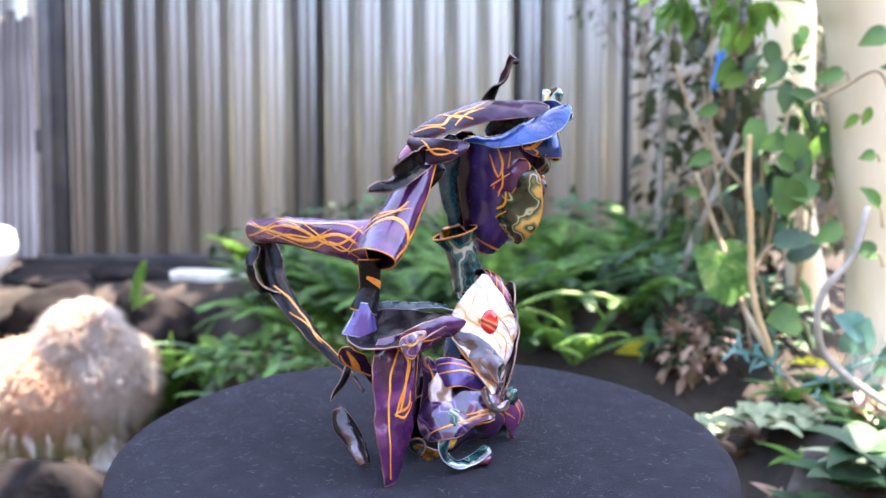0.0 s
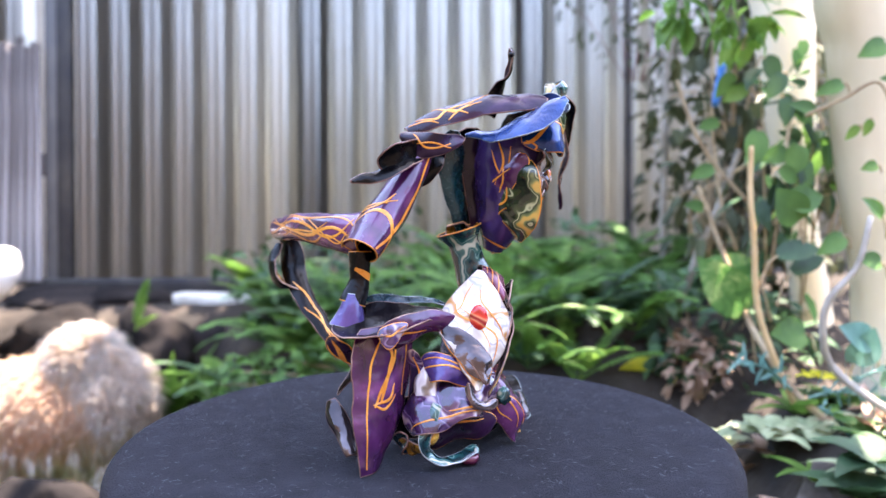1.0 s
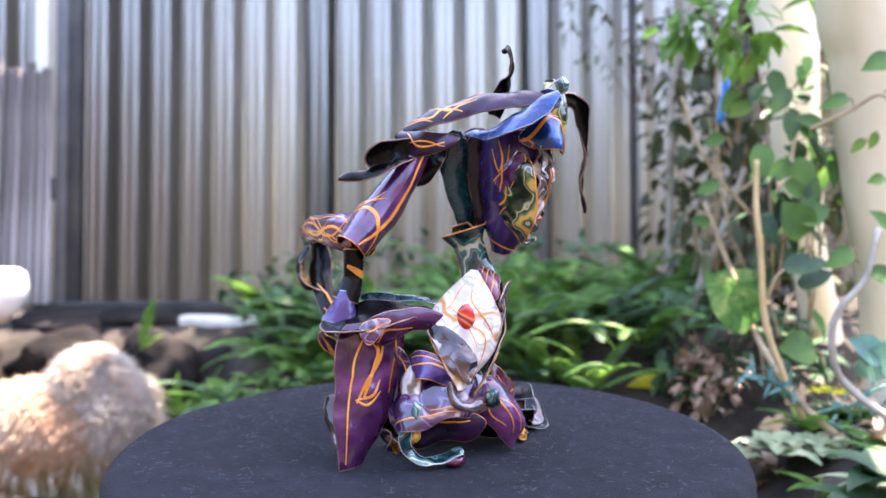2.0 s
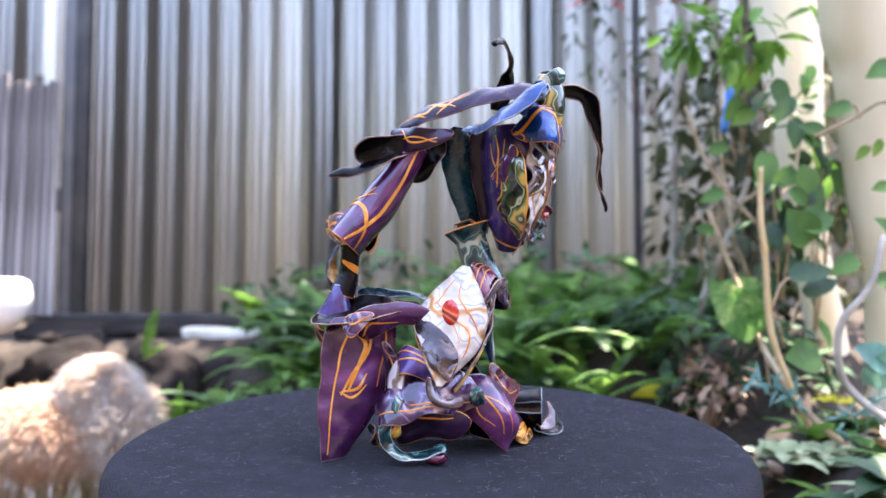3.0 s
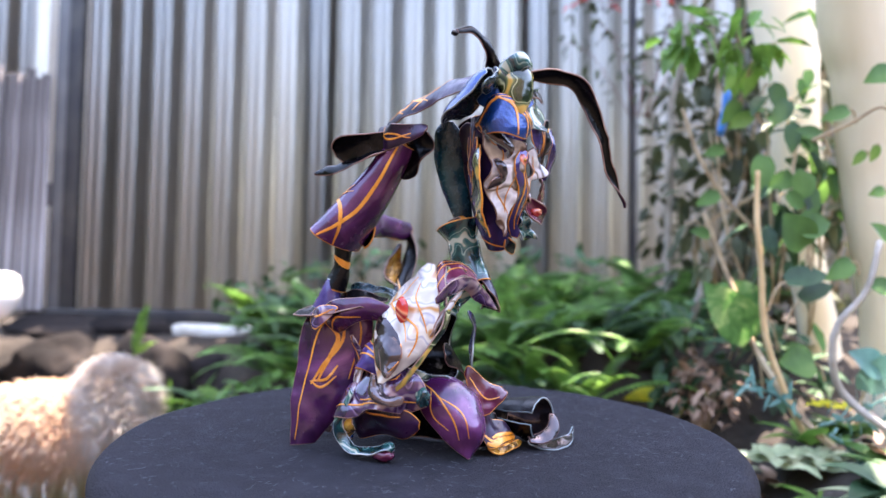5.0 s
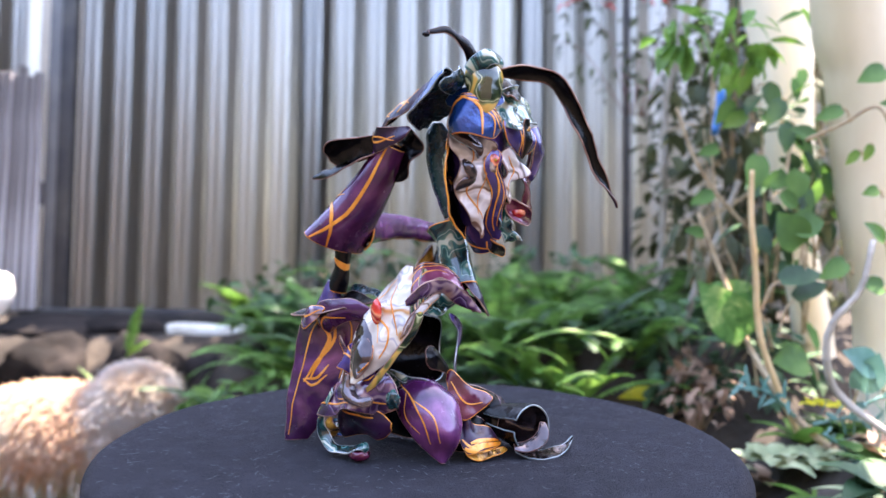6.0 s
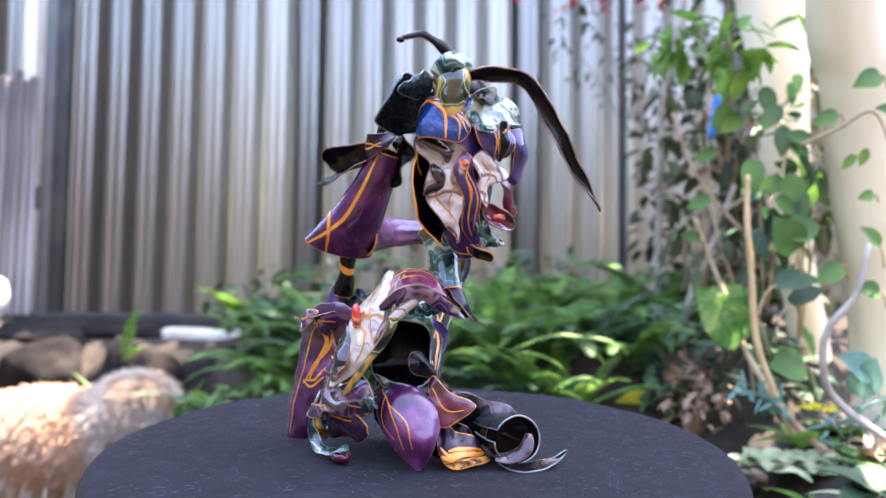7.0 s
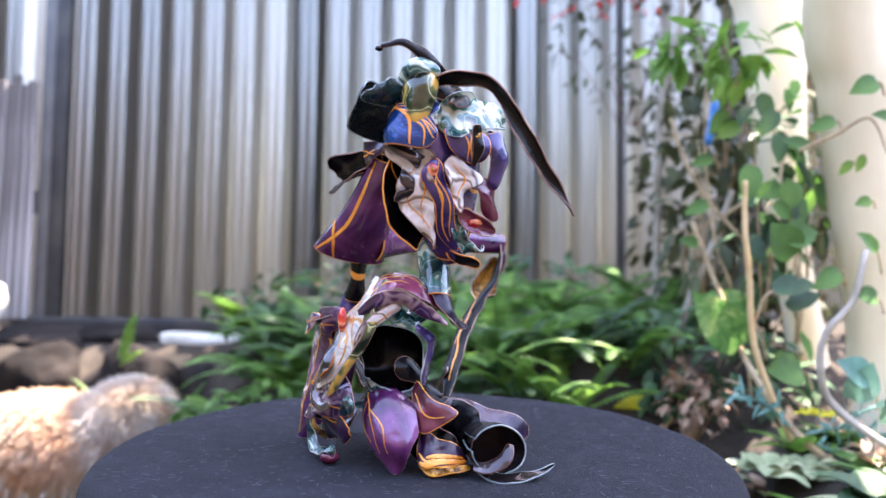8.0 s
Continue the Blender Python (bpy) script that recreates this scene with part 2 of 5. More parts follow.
def spline(points, n):
    """n + 1 places along a smooth curve through the points."""
    p = [Vector(q) for q in points]
    if len(p) == 2:
        p = [p[0], (p[0] + p[1]) / 2, p[1]]
    e = [2 * p[0] - p[1]] + p + [2 * p[-1] - p[-2]]
    out = []
    for k in range(n + 1):
        s = k / n * (len(p) - 1)
        i = min(int(s), len(p) - 2)
        t = s - i
        a, b, c, d = e[i:i + 4]
        out.append(0.5 * (2 * b + (c - a) * t + (2 * a - 5 * b + 4 * c - d) * t * t + (3 * b - a - 3 * c + d) * t ** 3))
    return out


def level(values, s):
    """Value at s (0 to 1) along evenly spaced values."""
    if not isinstance(values, (tuple, list)):
        return values
    k = s * (len(values) - 1)
    i = min(int(k), len(values) - 2)
    return values[i] + (values[i + 1] - values[i]) * (k - i)


def rope(bm, points, radii, n=16, sides=7, rough=0.0, mat=0):
    """A round stem along a smooth curve; radii run along it."""
    c = spline(points, n)
    ring = []
    up = Vector((0.31, 0.17, 0.94))
    for k, q in enumerate(c):
        d = (c[min(k + 1, n)] - c[max(k - 1, 0)]).normalized()
        a = d.cross(up)
        a = a.normalized() if a.length > 1e-5 else d.orthogonal().normalized()
        b = d.cross(a)
        r = level(radii, k / n)
        row = []
        for j in range(sides):
            w = 2 * math.pi * j / sides
            f = r * (1 + rough * noise.noise(q * (2.5 / max(r, 0.004)) * 0.4 + Vector((j * 1.7, 0, 0))))
            row.append(bm.verts.new(q + f * (math.cos(w) * a + math.sin(w) * b)))
        ring.append(row)
    for k in range(n):
        for j in range(sides):
            f = bm.faces.new((ring[k][j], ring[k][(j + 1) % sides], ring[k + 1][(j + 1) % sides], ring[k + 1][j]))
            f.material_index = mat
    for row in (ring[0][::-1], ring[-1]):
        bm.faces.new(row).material_index = mat


def rounded_box(bm, m, size, bevel=0.01, seg=2):
    g = bmesh.ops.create_cube(bm, size=1, matrix=m @ Matrix.Diagonal((*size, 1)))
    es = list({e for v in g["verts"] for e in v.link_edges})
    bmesh.ops.bevel(bm, geom=es, offset=bevel, segments=seg, affect="EDGES", profile=0.6)


def rock_mesh(seed, size, rough=0.28, sub=4):
    bm = bmesh.new()
    bmesh.ops.create_icosphere(bm, subdivisions=sub, radius=1)
    off = Vector((seed * 7.3, seed * 3.1, seed))
    for v in bm.verts:
        p = v.co.normalized()
        f = 1 + rough * noise.noise(p * 1.3 + off) + rough * 0.5 * noise.noise(p * 3.1 + off) + 0.05 * noise.noise(p * 9 + off)
        q = p * f
        for ax in (Vector((1, 0.2, 0.1)), Vector((-0.4, 1, 0.3)), Vector((0.1, -0.5, 1))):
            h = q.dot(ax.normalized())
            if h > 0.8:
                q -= ax.normalized() * (h - 0.8) * 0.8
        v.co = Vector((q.x * size[0], q.y * size[1], q.z * size[2]))
    return bm


def blade(bm, root, way, up, length, width, droop=0.4, fold=0.25, n=6, point=1.0, mat=0, wave=0.0, base=0.15):
    """A leaf: grows from root along way, bends down, folded on its midrib."""
    way, up = Vector(way).normalized(), Vector(up)
    side = way.cross(up)
    side = side.normalized() if side.length > 1e-4 else way.orthogonal().normalized()
    up = side.cross(way).normalized()
    rows = []
    p, d = Vector(root), way.copy()
    for k in range(n + 1):
        s = k / n
        w = width * 0.5 * (math.sin(math.pi * min(1, base + (1 - base) * s) ** point) if s < 1 else 0.0)
        nrm = side.cross(d).normalized()
        lift = nrm * w * fold + nrm * wave * width * math.sin(s * 11)
        rows.append((bm.verts.new(p - side * w + lift), bm.verts.new(p), bm.verts.new(p + side * w + lift)))
        d = (d - up * droop / n).normalized()
        p = p + d * length / n
    for a, b in zip(rows, rows[1:]):
        for i in (0, 1):
            bm.faces.new((a[i], a[i + 1], b[i + 1], b[i])).material_index = mat


def frond(bm, root, way, length, width, droop=0.9, pairs=22, stem=0.0016, mat=0):
    """A fern frond: an arching rib with leaflets in pairs."""
    way = Vector(way).normalized()
    up = Vector((0, 0, 1))
    side = way.cross(up).normalized()
    p, d = Vector(root), way.copy()
    c = [p.copy()]
    for k in range(pairs):
        s = k / pairs
        d = (d - up * droop / pairs * (0.5 + s)).normalized()
        p = p + d * length / pairs
        c.append(p.copy())
        if s < 0.1:
            continue
        w = width * 0.5 * math.sin(math.pi * (0.12 + 0.88 * s)) ** 0.7
        nrm = side.cross(d).normalized()
        for sg in (-1, 1):
            o = (side * sg + d * 0.35 - nrm * 0.12).normalized()
            t = w * random.uniform(0.85, 1.1)
            h = length / pairs * 0.42
            tip = p + o * t - nrm * t * 0.12
            v = [bm.verts.new(p - d * h), bm.verts.new(p + o * t * 0.55 - d * h), bm.verts.new(tip), bm.verts.new(p + o * t * 0.5 + d * h), bm.verts.new(p + d * h)]
            bm.faces.new(v).material_index = mat
    rope(bm, c[::4] + [c[-1]], [stem, stem * 0.4], n=8, sides=4, mat=mat)


# ---- ground and fence ----
FENCE = pose(0.057, 1.532, -0.075, -3.6, 0, -1.84)   # x runs along the fence, y through it; tilted back to fit the camera's view
# Two camera poses, earlier and final, used to fit the garden to the view.
EARLIER_VIEW, FINAL_VIEW = pose(-0.0078, -0.4659, 0.1176, 92.23, 0.20, -1.53), pose(-0.0073, -0.4661, 0.1166, 89.82, -0.72, -1.84)


def smooth(a, b, x):
    t = min(1, max(0, (x - a) / (b - a)))
    return t * t * (3 - 2 * t)


def fit_to_view(p):
    """Moves a place between two camera poses so it keeps its spot in the view; depth is rescaled across it. Gives the
    place and the scale there.
    """
    v = EARLIER_VIEW.inverted() @ Vector(p)
    d = -v.z
    w = smooth(0.0, 0.35, d)
    q = 1 + w * (0.20 - 0.36 * smooth(-0.35, 0.30, v.x / max(d, 0.2)))
    s = 1 + w * (0.82 * q - 1)
    return FINAL_VIEW @ Vector((v.x * s, v.y * s, -d * q)), s


def spot(m):
    """The pose, refitted to the camera's view, of a thing first placed at m."""
    p, s = fit_to_view(m.translation)
    return Matrix.LocRotScale(p, m.to_quaternion(), (s, s, s))


def ground_height(x, y):
    left = 1 - smooth(-0.50, -0.34, x)
    bed = smooth(0.80, 1.0, y) * left + smooth(0.45, 0.85, y) * (1 - left)
    right = smooth(0.38, 0.62, x) * smooth(-0.2, 0.4, y)
    h = -0.36 + 0.33 * max(bed, 0.62 * right)
    near = 1 - smooth(2, 6, math.hypot(x, y))
    return h + near * (0.018 * noise.noise(Vector((x * 5, y * 5, 0))) + 0.008 * noise.noise(Vector((x * 19, y * 19, 3))))


def build_ground():
    axis = sorted(set([round(-1.6 + 0.04 * i, 3) for i in range(81)] + [-400, -80, -25, -10, -5, -3, -2.2, 2.2, 3, 5, 10, 25, 80, 400]))
    bm = bmesh.new()
    g = [[bm.verts.new(fit_to_view((x, y + 0.4, ground_height(x, y + 0.4)))[0]) for x in axis] for y in axis]
    for r, s in zip(g, g[1:]):
        for i in range(len(axis) - 1):
            bm.faces.new((r[i], r[i + 1], s[i + 1], s[i]))
    tagged(link("ground", bm, SOIL), "dark crumbly garden soil rising to a raised bed", "ground", kind="structure")


PITCH = 0.0828


def corrugated(width, height, pitch=PITCH, depth=0.046, seed=0):
    """One roofing sheet on end: narrow grooves between broad ridges with a shallow dip; the grooves are cut overdeep,
    putting the dark stripes' shade into the shape.
    """
    bm = bmesh.new()
    n = round(width / pitch) * 28
    lo, hi = [], []
    for k in range(n + 1):
        x = width * k / n
        u = abs((x / pitch + 0.5) % 1 - 0.5)   # 0 in the groove, 0.5 mid ridge
        y = depth * max(0, 1 - u / 0.21) - 0.0055 * math.sin(math.pi * max(0, u - 0.21) / 0.29) ** 2
        for row, z in ((lo, 0), (hi, height)):
            row.append(bm.verts.new((x, y + 0.0008 * noise.noise(Vector((x * 3, z, seed))), z)))
    for k in range(n):
        bm.faces.new((lo[k], lo[k + 1], hi[k + 1], hi[k]))
    bmesh.ops.solidify(bm, geom=bm.faces[:], thickness=0.0012)
    bm.normal_update()
    for e in bm.edges:
        e.smooth = not (len(e.link_faces) == 2 and e.calc_face_angle(0) > 1.0)
    return bm


def build_fence():
    fence = thing("metal_fence", FENCE, "weathered zinc corrugated sheet fence behind the garden bed", "fence")
    x = -0.945
    for i in range(6):
        part("sheet", corrugated(8 * PITCH, 1.5, seed=i), ZINC, fence, m=pose(x, -0.0018 * (i % 2), 0.0))
        x += 7 * PITCH
    # First strip is added for a dark sheet overlap; the other two make one post.
    for px, w, d in ((0.503, 0.016, -0.012), (-0.950, 0.036, -0.012), (-0.985, 0.034, -0.004)):
        bm = bmesh.new()
        rounded_box(bm, pose(px, d, 0.73), (w, 0.03, 1.6), 0.004)
        part("upright", bm, DARK_STEEL if px > -0.97 else GREY_STEEL, fence, "narrow steel upright on the fence")
    bm = bmesh.new()
    rounded_box(bm, pose(1.0, -0.005, -0.018), (4.1, 0.05, 0.05), 0.006)
    part("sill", bm, DARK_STEEL, fence)
    # low paling fence beside it
    paling = thing("paling_fence", FENCE @ pose(-1.035, -0.03, 0), "grey weathered timber paling fence with split boards", "fence")
    for i in range(22):
        bm = bmesh.new()
        h = 0.60 + 0.0055 * i + random.uniform(-0.022, 0.016)
        rounded_box(bm, pose(0, 0, h / 2), (random.uniform(0.015, 0.026), 0.012, h), 0.003)
        for v in bm.verts:
            v.co.x += 0.003 * noise.noise(Vector((i, v.co.z * 9, 0)))
        part("board", bm, TIMBER, paling, m=pose(0.02 - i * 0.0225, random.uniform(-0.008, 0.008), 0, 0, random.uniform(-0.9, 0.9), random.uniform(-8, 8)))
    bm = bmesh.new()
    rounded_box(bm, pose(-0.2, 0.022, 0.3), (0.5, 0.02, 0.06), 0.004)
    part("rail", bm, TIMBER, paling)
    side = thing("side_wall", FENCE @ pose(-1.12, 0.75, -0.2), "pale rendered wall behind the fences, sunlight put into its colour", "wall", kind="structure")
    bm = bmesh.new()
    rounded_box(bm, pose(-0.3, 0, 0.9), (1.4, 0.12, 2.2), 0.01)
    part("wall_panel", bm, WALL_PLASTER, side)
    tall = thing("rear_fence", FENCE @ pose(-1.915, 0.22, 0), "grey corrugated sheet fence seen past the palings", "fence")
    part("sheet", corrugated(9 * PITCH, 1.7, seed=9), ZINC, tall)


def build_reflection_walls():
    """Unseen wall and side blocks added around the camera to shape the fence's reflections and the fill light."""
    bm = bmesh.new()
    rounded_box(bm, pose(0, -3.2, 0.9), (7.4, 0.2, 2.6), 0.02)
    tagged(link("unseen_wall_south", bm, UNSEEN_WALL), "plain brown unseen wall added behind the camera to shape reflections", "wall", kind="structure")
    for name, x, h in (("unseen_side_west", -3.6, 2.2), ("unseen_side_east", 4.1, 1.7)):
        bm = bmesh.new()
        rounded_box(bm, pose(x, 0.6, h / 2 - 0.4), (0.5, 7.6, h), 0.08)
        bmesh.ops.subdivide_edges(bm, edges=[e for e in bm.edges if e.calc_length() > 1], cuts=40, use_grid_fill=True)
        for v in bm.verts:
            v.co += Vector((noise.noise(v.co * 2.3), noise.noise(v.co * 2.3 + Vector((9, 0, 0))), noise.noise(v.co * 2.3 + Vector((0, 7, 0))))) * 0.12
        tagged(link(name, bm, UNSEEN_SIDE), "dark green unseen side block added to shape reflections", "hedge", kind="structure")


# ---- turntable ----
DISC = (0.0, 0.008)


def build_turntable():
    table = thing("turntable", pose(DISC[0], DISC[1], 0), "round turntable covered in linty black felt", "turntable")
    R, e = 0.190, 0.012
    prof = [(0, 0), (0.06, 0), (0.11, 0), (0.155, 0)]
    for k in range(9):
        w = math.pi / 2 * k / 8
        prof.append((R - e + e * math.sin(w), -e + e * math.cos(w)))
    prof += [(R + 0.001, -0.035), (R + 0.002, -0.05)]
    bm = bmesh.new()
    n = 128
    rings = []
    for r, z in prof[1:]:
        rings.append([bm.verts.new((r * math.cos(2 * math.pi * j / n), r * math.sin(2 * math.pi * j / n), z + (0.0012 * noise.noise(Vector((j * 0.15, r * 30, 0))) if r > 0.17 else 0))) for j in range(n)])
    c = bm.verts.new((0, 0, 0))
    for j in range(n):
        bm.faces.new((c, rings[0][j], rings[0][(j + 1) % n]))
        for a, b in zip(rings, rings[1:]):
            bm.faces.new((a[j], b[j], b[(j + 1) % n], a[(j + 1) % n]))
    bm.faces.new([v for v in rings[-1][::-1]])
    part("felt_cover", bm, FELT, table)
    bm = bmesh.new()
    for k in range(1700):
        r, w = R * 0.95 * math.sqrt(random.random()), random.uniform(0, 2 * math.pi)
        p = Vector((r * math.cos(w), r * math.sin(w), 0.0004))
        a, ln = random.uniform(0, 2 * math.pi), random.uniform(0.0008, 0.0055)
        pts = [p]
        for i in range(3):
            a += random.uniform(-0.9, 0.9)
            p = p + Vector((math.cos(a), math.sin(a), random.uniform(-0.1, 0.1))) * ln / 3
            p.z = max(0.0004, p.z)
            pts.append(p)
        rope(bm, pts, [0.00006, 0.0001, 0.00005], n=4, sides=3)
    tagged(part("lint", bm, LINT, table, "pale lint fibres caught in the felt"), kind="stuff")
    stand = thing("stool", pose(DISC[0], DISC[1], -0.355), "dark plain pedestal under the turntable", "stool")
    bm = bmesh.new()
    bmesh.ops.create_cone(bm, cap_ends=True, segments=48, radius1=0.13, radius2=0.13, depth=0.31, matrix=pose(0, 0, 0.155))
    part("pedestal", bm, DARK_STEEL, stand, smooth=False)
    return table


# ---- sculpture (drawn in its own units) ----
SCULPT_MATS = [PURPLE, VIOLET, BLUE, TEAL, BLACK, PLUM, MAROON, GUNMETAL, OLD_GOLD, ORANGE, TAN_EDGE, PALE_EDGE, CREAM, WHITE, JADE, MOSS, LILAC, RED]
MM = 0.000822   # one unit of the sculpture's own drawing
(PU, VI, BL, TE, BK, PM, MA, GU, OG, OR, TA, PA, CR, WH, JA, MO, LI, RE) = range(18)


def skin(bm, grid, front, back, rim, thick=1.0, veins=()):
    """A sheet with two faces and a rolled rim over a grid of places; veins are lines laid on the front."""
    nu, nv = len(grid) - 1, len(grid[0]) - 1

    def normal(i, j):
        du = grid[min(i + 1, nu)][j] - grid[max(i - 1, 0)][j]
        dv = grid[i][min(j + 1, nv)] - grid[i][max(j - 1, 0)]
        c = du.cross(dv)
        return c.normalized() if c.length > 1e-6 else Vector((0, 0, 1))

    nrm = [[normal(i, j) for j in range(nv + 1)] for i in range(nu + 1)]
    top = [[bm.verts.new((grid[i][j] + nrm[i][j] * thick / 2) * MM) for j in range(nv + 1)] for i in range(nu + 1)]
    low = [[bm.verts.new((grid[i][j] - nrm[i][j] * thick / 2) * MM) for j in range(nv + 1)] for i in range(nu + 1)]

    def face(vs, k):
        bm.faces.new(vs).material_index = k

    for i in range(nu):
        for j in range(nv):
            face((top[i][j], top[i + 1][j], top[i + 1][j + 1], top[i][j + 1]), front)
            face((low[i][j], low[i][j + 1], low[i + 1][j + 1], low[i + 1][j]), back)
    edge = [(i, 0) for i in range(nu + 1)] + [(nu, j) for j in range(1, nv + 1)] + [(i, nv) for i in range(nu - 1, -1, -1)] + [(0, j) for j in range(nv - 1, 0, -1)]
    # beaded rim a little proud of both faces
    bead = []
    for i, j in edge:
        ci, cj = min(max(i, 1), nu - 1), min(max(j, 1), nv - 1)
        out = grid[i][j] - grid[ci][cj]
        out = out.normalized() if out.length > 1e-6 else nrm[i][j]
        bead.append([bm.verts.new((grid[i][j] + nrm[i][j] * a * thick + out * b * thick) * MM) for a, b in ((0.52, -0.35), (0.56, 0.1), (0, 0.42), (-0.56, 0.1), (-0.52, -0.35))])
    for k in range(len(bead)):
        a, b = bead[k - 1], bead[k]
        for q in range(4):
            face((a[q], b[q], b[q + 1], a[q + 1]), rim)

    def at(u, v):
        x, y = min(max(u, 0), 1) * nu, min(max(v, 0), 1) * nv
        i, j = min(int(x), nu - 1), min(int(y), nv - 1)
        fx, fy = x - i, y - j
        p = (grid[i][j] * (1 - fx) + grid[i + 1][j] * fx) * (1 - fy) + (grid[i][j + 1] * (1 - fx) + grid[i + 1][j + 1] * fx) * fy
        return p + nrm[i][j] * (thick / 2 + 0.25)

    for width, *path in veins:
        uv = spline([(a, b, 0) for a, b in path], 18)
        pts = [at(q.x, q.y) for q in uv]
        rows = []
        for k, p in enumerate(pts):
            d = (pts[min(k + 1, 18)] - pts[max(k - 1, 0)])
            if d.length < 1e-6:
                continue
            i, j = min(int(min(max(uv[k].x, 0), 1) * nu), nu), min(int(min(max(uv[k].y, 0), 1) * nv), nv)
            sd = d.normalized().cross(nrm[i][j]).normalized()
            w = width * 0.5 * (0.35 + 0.9 * math.sin(math.pi * (0.08 + 0.84 * k / 18)))
            rows.append((bm.verts.new((p - sd * w) * MM), bm.verts.new((p + nrm[i][j] * 0.25) * MM), bm.verts.new((p + sd * w) * MM)))
        for a, b in zip(rows, rows[1:]):
            face((a[0], b[0], b[1], a[1]), OR)
            face((a[1], b[1], b[2], a[2]), OR)


def sheet(bm, a, b, front, back, rim=TA, curl=0, ruffle=0, waves=3, veins=(), n=(30, 14), thick=1.0, both=False, face="out", ends=0.72):
    """A leaf of leather stretched between two edges, its section an arc of curl degrees, its second edge (or both) ruffled."""
    if face:
        m = (sum((Vector(q) for q in a), Vector()) / len(a) + sum((Vector(q) for q in b), Vector()) / len(b)) / 2
        core = Vector((62, 14, m.z)) if m.z > 132 and m.x > 36 else Vector((20, -10, m.z - 12))
        out = m - core if face == "out" else Vector(face)
        along = Vector(a[-1]) + Vector(b[-1]) - Vector(a[0]) - Vector(b[0])
        if along.cross(sum((Vector(q) for q in b), Vector()) / len(b) - sum((Vector(q) for q in a), Vector()) / len(a)).dot(out) < 0:
            a, b = b, a
            veins = [(k[0], *[(q[0], 1 - q[1]) for q in k[1:]]) for k in veins]
    A, B = spline(a, n[0]), spline(b, n[0])
    off = Vector((sum(a[0]) * 0.13, sum(b[0]) * 0.17, 5))
    grid = []
    for i in range(n[0] + 1):
        s = i / n[0]
        p, q = A[i], B[i]
        k = ends * abs(2 * s - 1) ** 6 / 2
        p, q = p.lerp(q, k), q.lerp(p, k)
        w = q - p
        d = (A[min(i + 1, n[0])] + B[min(i + 1, n[0])]) - (A[max(i - 1, 0)] + B[max(i - 1, 0)])
        nr = d.cross(w)
        nr = nr.normalized() if nr.length > 1e-6 else Vector((0, 0, 1))
        c = radians(level(curl, s))
        row = []
        for j in range(n[1] + 1):
            v = j / n[1]
            if abs(c) > 0.02:
                R = w.length / (2 * math.sin(abs(c) / 2))
                f = (v - 0.5) * abs(c)
                pt = (p + q) / 2 + w.normalized() * R * math.sin(f) + nr * math.copysign(R * (math.cos(f) - math.cos(c / 2)), c)
            else:
                pt = p + w * v
            edge = (abs(2 * v - 1) if both else v) ** 2
            pt = pt + nr * ruffle * edge * math.sin(2 * math.pi * waves * s + off.x)
            pt = pt + nr * (2.6 * noise.noise(pt * 0.045 + off) + 1.1 * noise.noise(pt * 0.12 - off)) + w.normalized() * 1.8 * noise.noise(pt * 0.06 - off)
            row.append(pt)
        grid.append(row)
    skin(bm, grid, front, back, rim, thick, veins)


def tube(bm, spine, wide, thin, way, front, back, rim=TA, open_deg=350, veins=(), n=(30, 28), twist=0):
    """A rolled piece: an oval of half-axes wide (along way) and thin, almost closed, open at its ends."""
    c = spline(spine, n[0])
    grid = []
    for i, q in enumerate(c):
        s = i / n[0]
        d = (c[min(i + 1, n[0])] - c[max(i - 1, 0)]).normalized()
        a = Vector(way)
        a = (a - d * a.dot(d)).normalized()
        b = a.cross(d)
        t = radians(twist * s)
        row = []
        for j in range(n[1] + 1):
            f = radians(-open_deg / 2 + open_deg * j / n[1]) + t
            pt = q + a * level(wide, s) * math.cos(f) + b * level(thin, s) * math.sin(f)
            row.append(pt + (a + b) * 1.5 * noise.noise(pt * 0.05))
        grid.append(row)
    skin(bm, grid, front, back, rim, 1.0, veins)


def ribbon(bm, spine, widths, facing, front, back, rim=TA, curl=60, twist=0, veins=(), n=(34, 10), thick=1.0, ruffle=0):
    """A strap along a spine that shows its front towards facing and may twist."""
    c = spline(spine, n[0])
    A, B = [], []
    for i, q in enumerate(c):
        s = i / n[0]
        d = (c[min(i + 1, n[0])] - c[max(i - 1, 0)]).normalized()
        side = d.cross(Vector(facing))
        side = (side.normalized() if side.length > 1e-4 else d.orthogonal().normalized())
        nrm = side.cross(d)
        t = radians(twist * s)
        w = (side * math.cos(t) + nrm * math.sin(t)) * level(widths, s) / 2
        A.append(q + w)
        B.append(q - w)
    k = max(1, n[0] // 10)
    sheet(bm, [tuple(q) for q in A[::k]], [tuple(q) for q in B[::k]], front, back, rim, curl, ruffle, 3, veins, n, thick, False, None, 0.3)


def knob(bm, centre, size, mat, rough=0.25, seed=1, sub=3):
    g = bmesh.ops.create_icosphere(bm, subdivisions=sub, radius=1)
    for v in g["verts"]:
        p = v.co.copy()
        f = 1 + rough * noise.noise(p * 2.2 + Vector((seed, seed * 2, 0)))
        v.co = (Vector(centre) + Vector((p.x * size[0], p.y * size[1], p.z * size[2])) * f) * MM
    for v in g["verts"]:
        for f in v.link_faces:
            f.material_index = mat


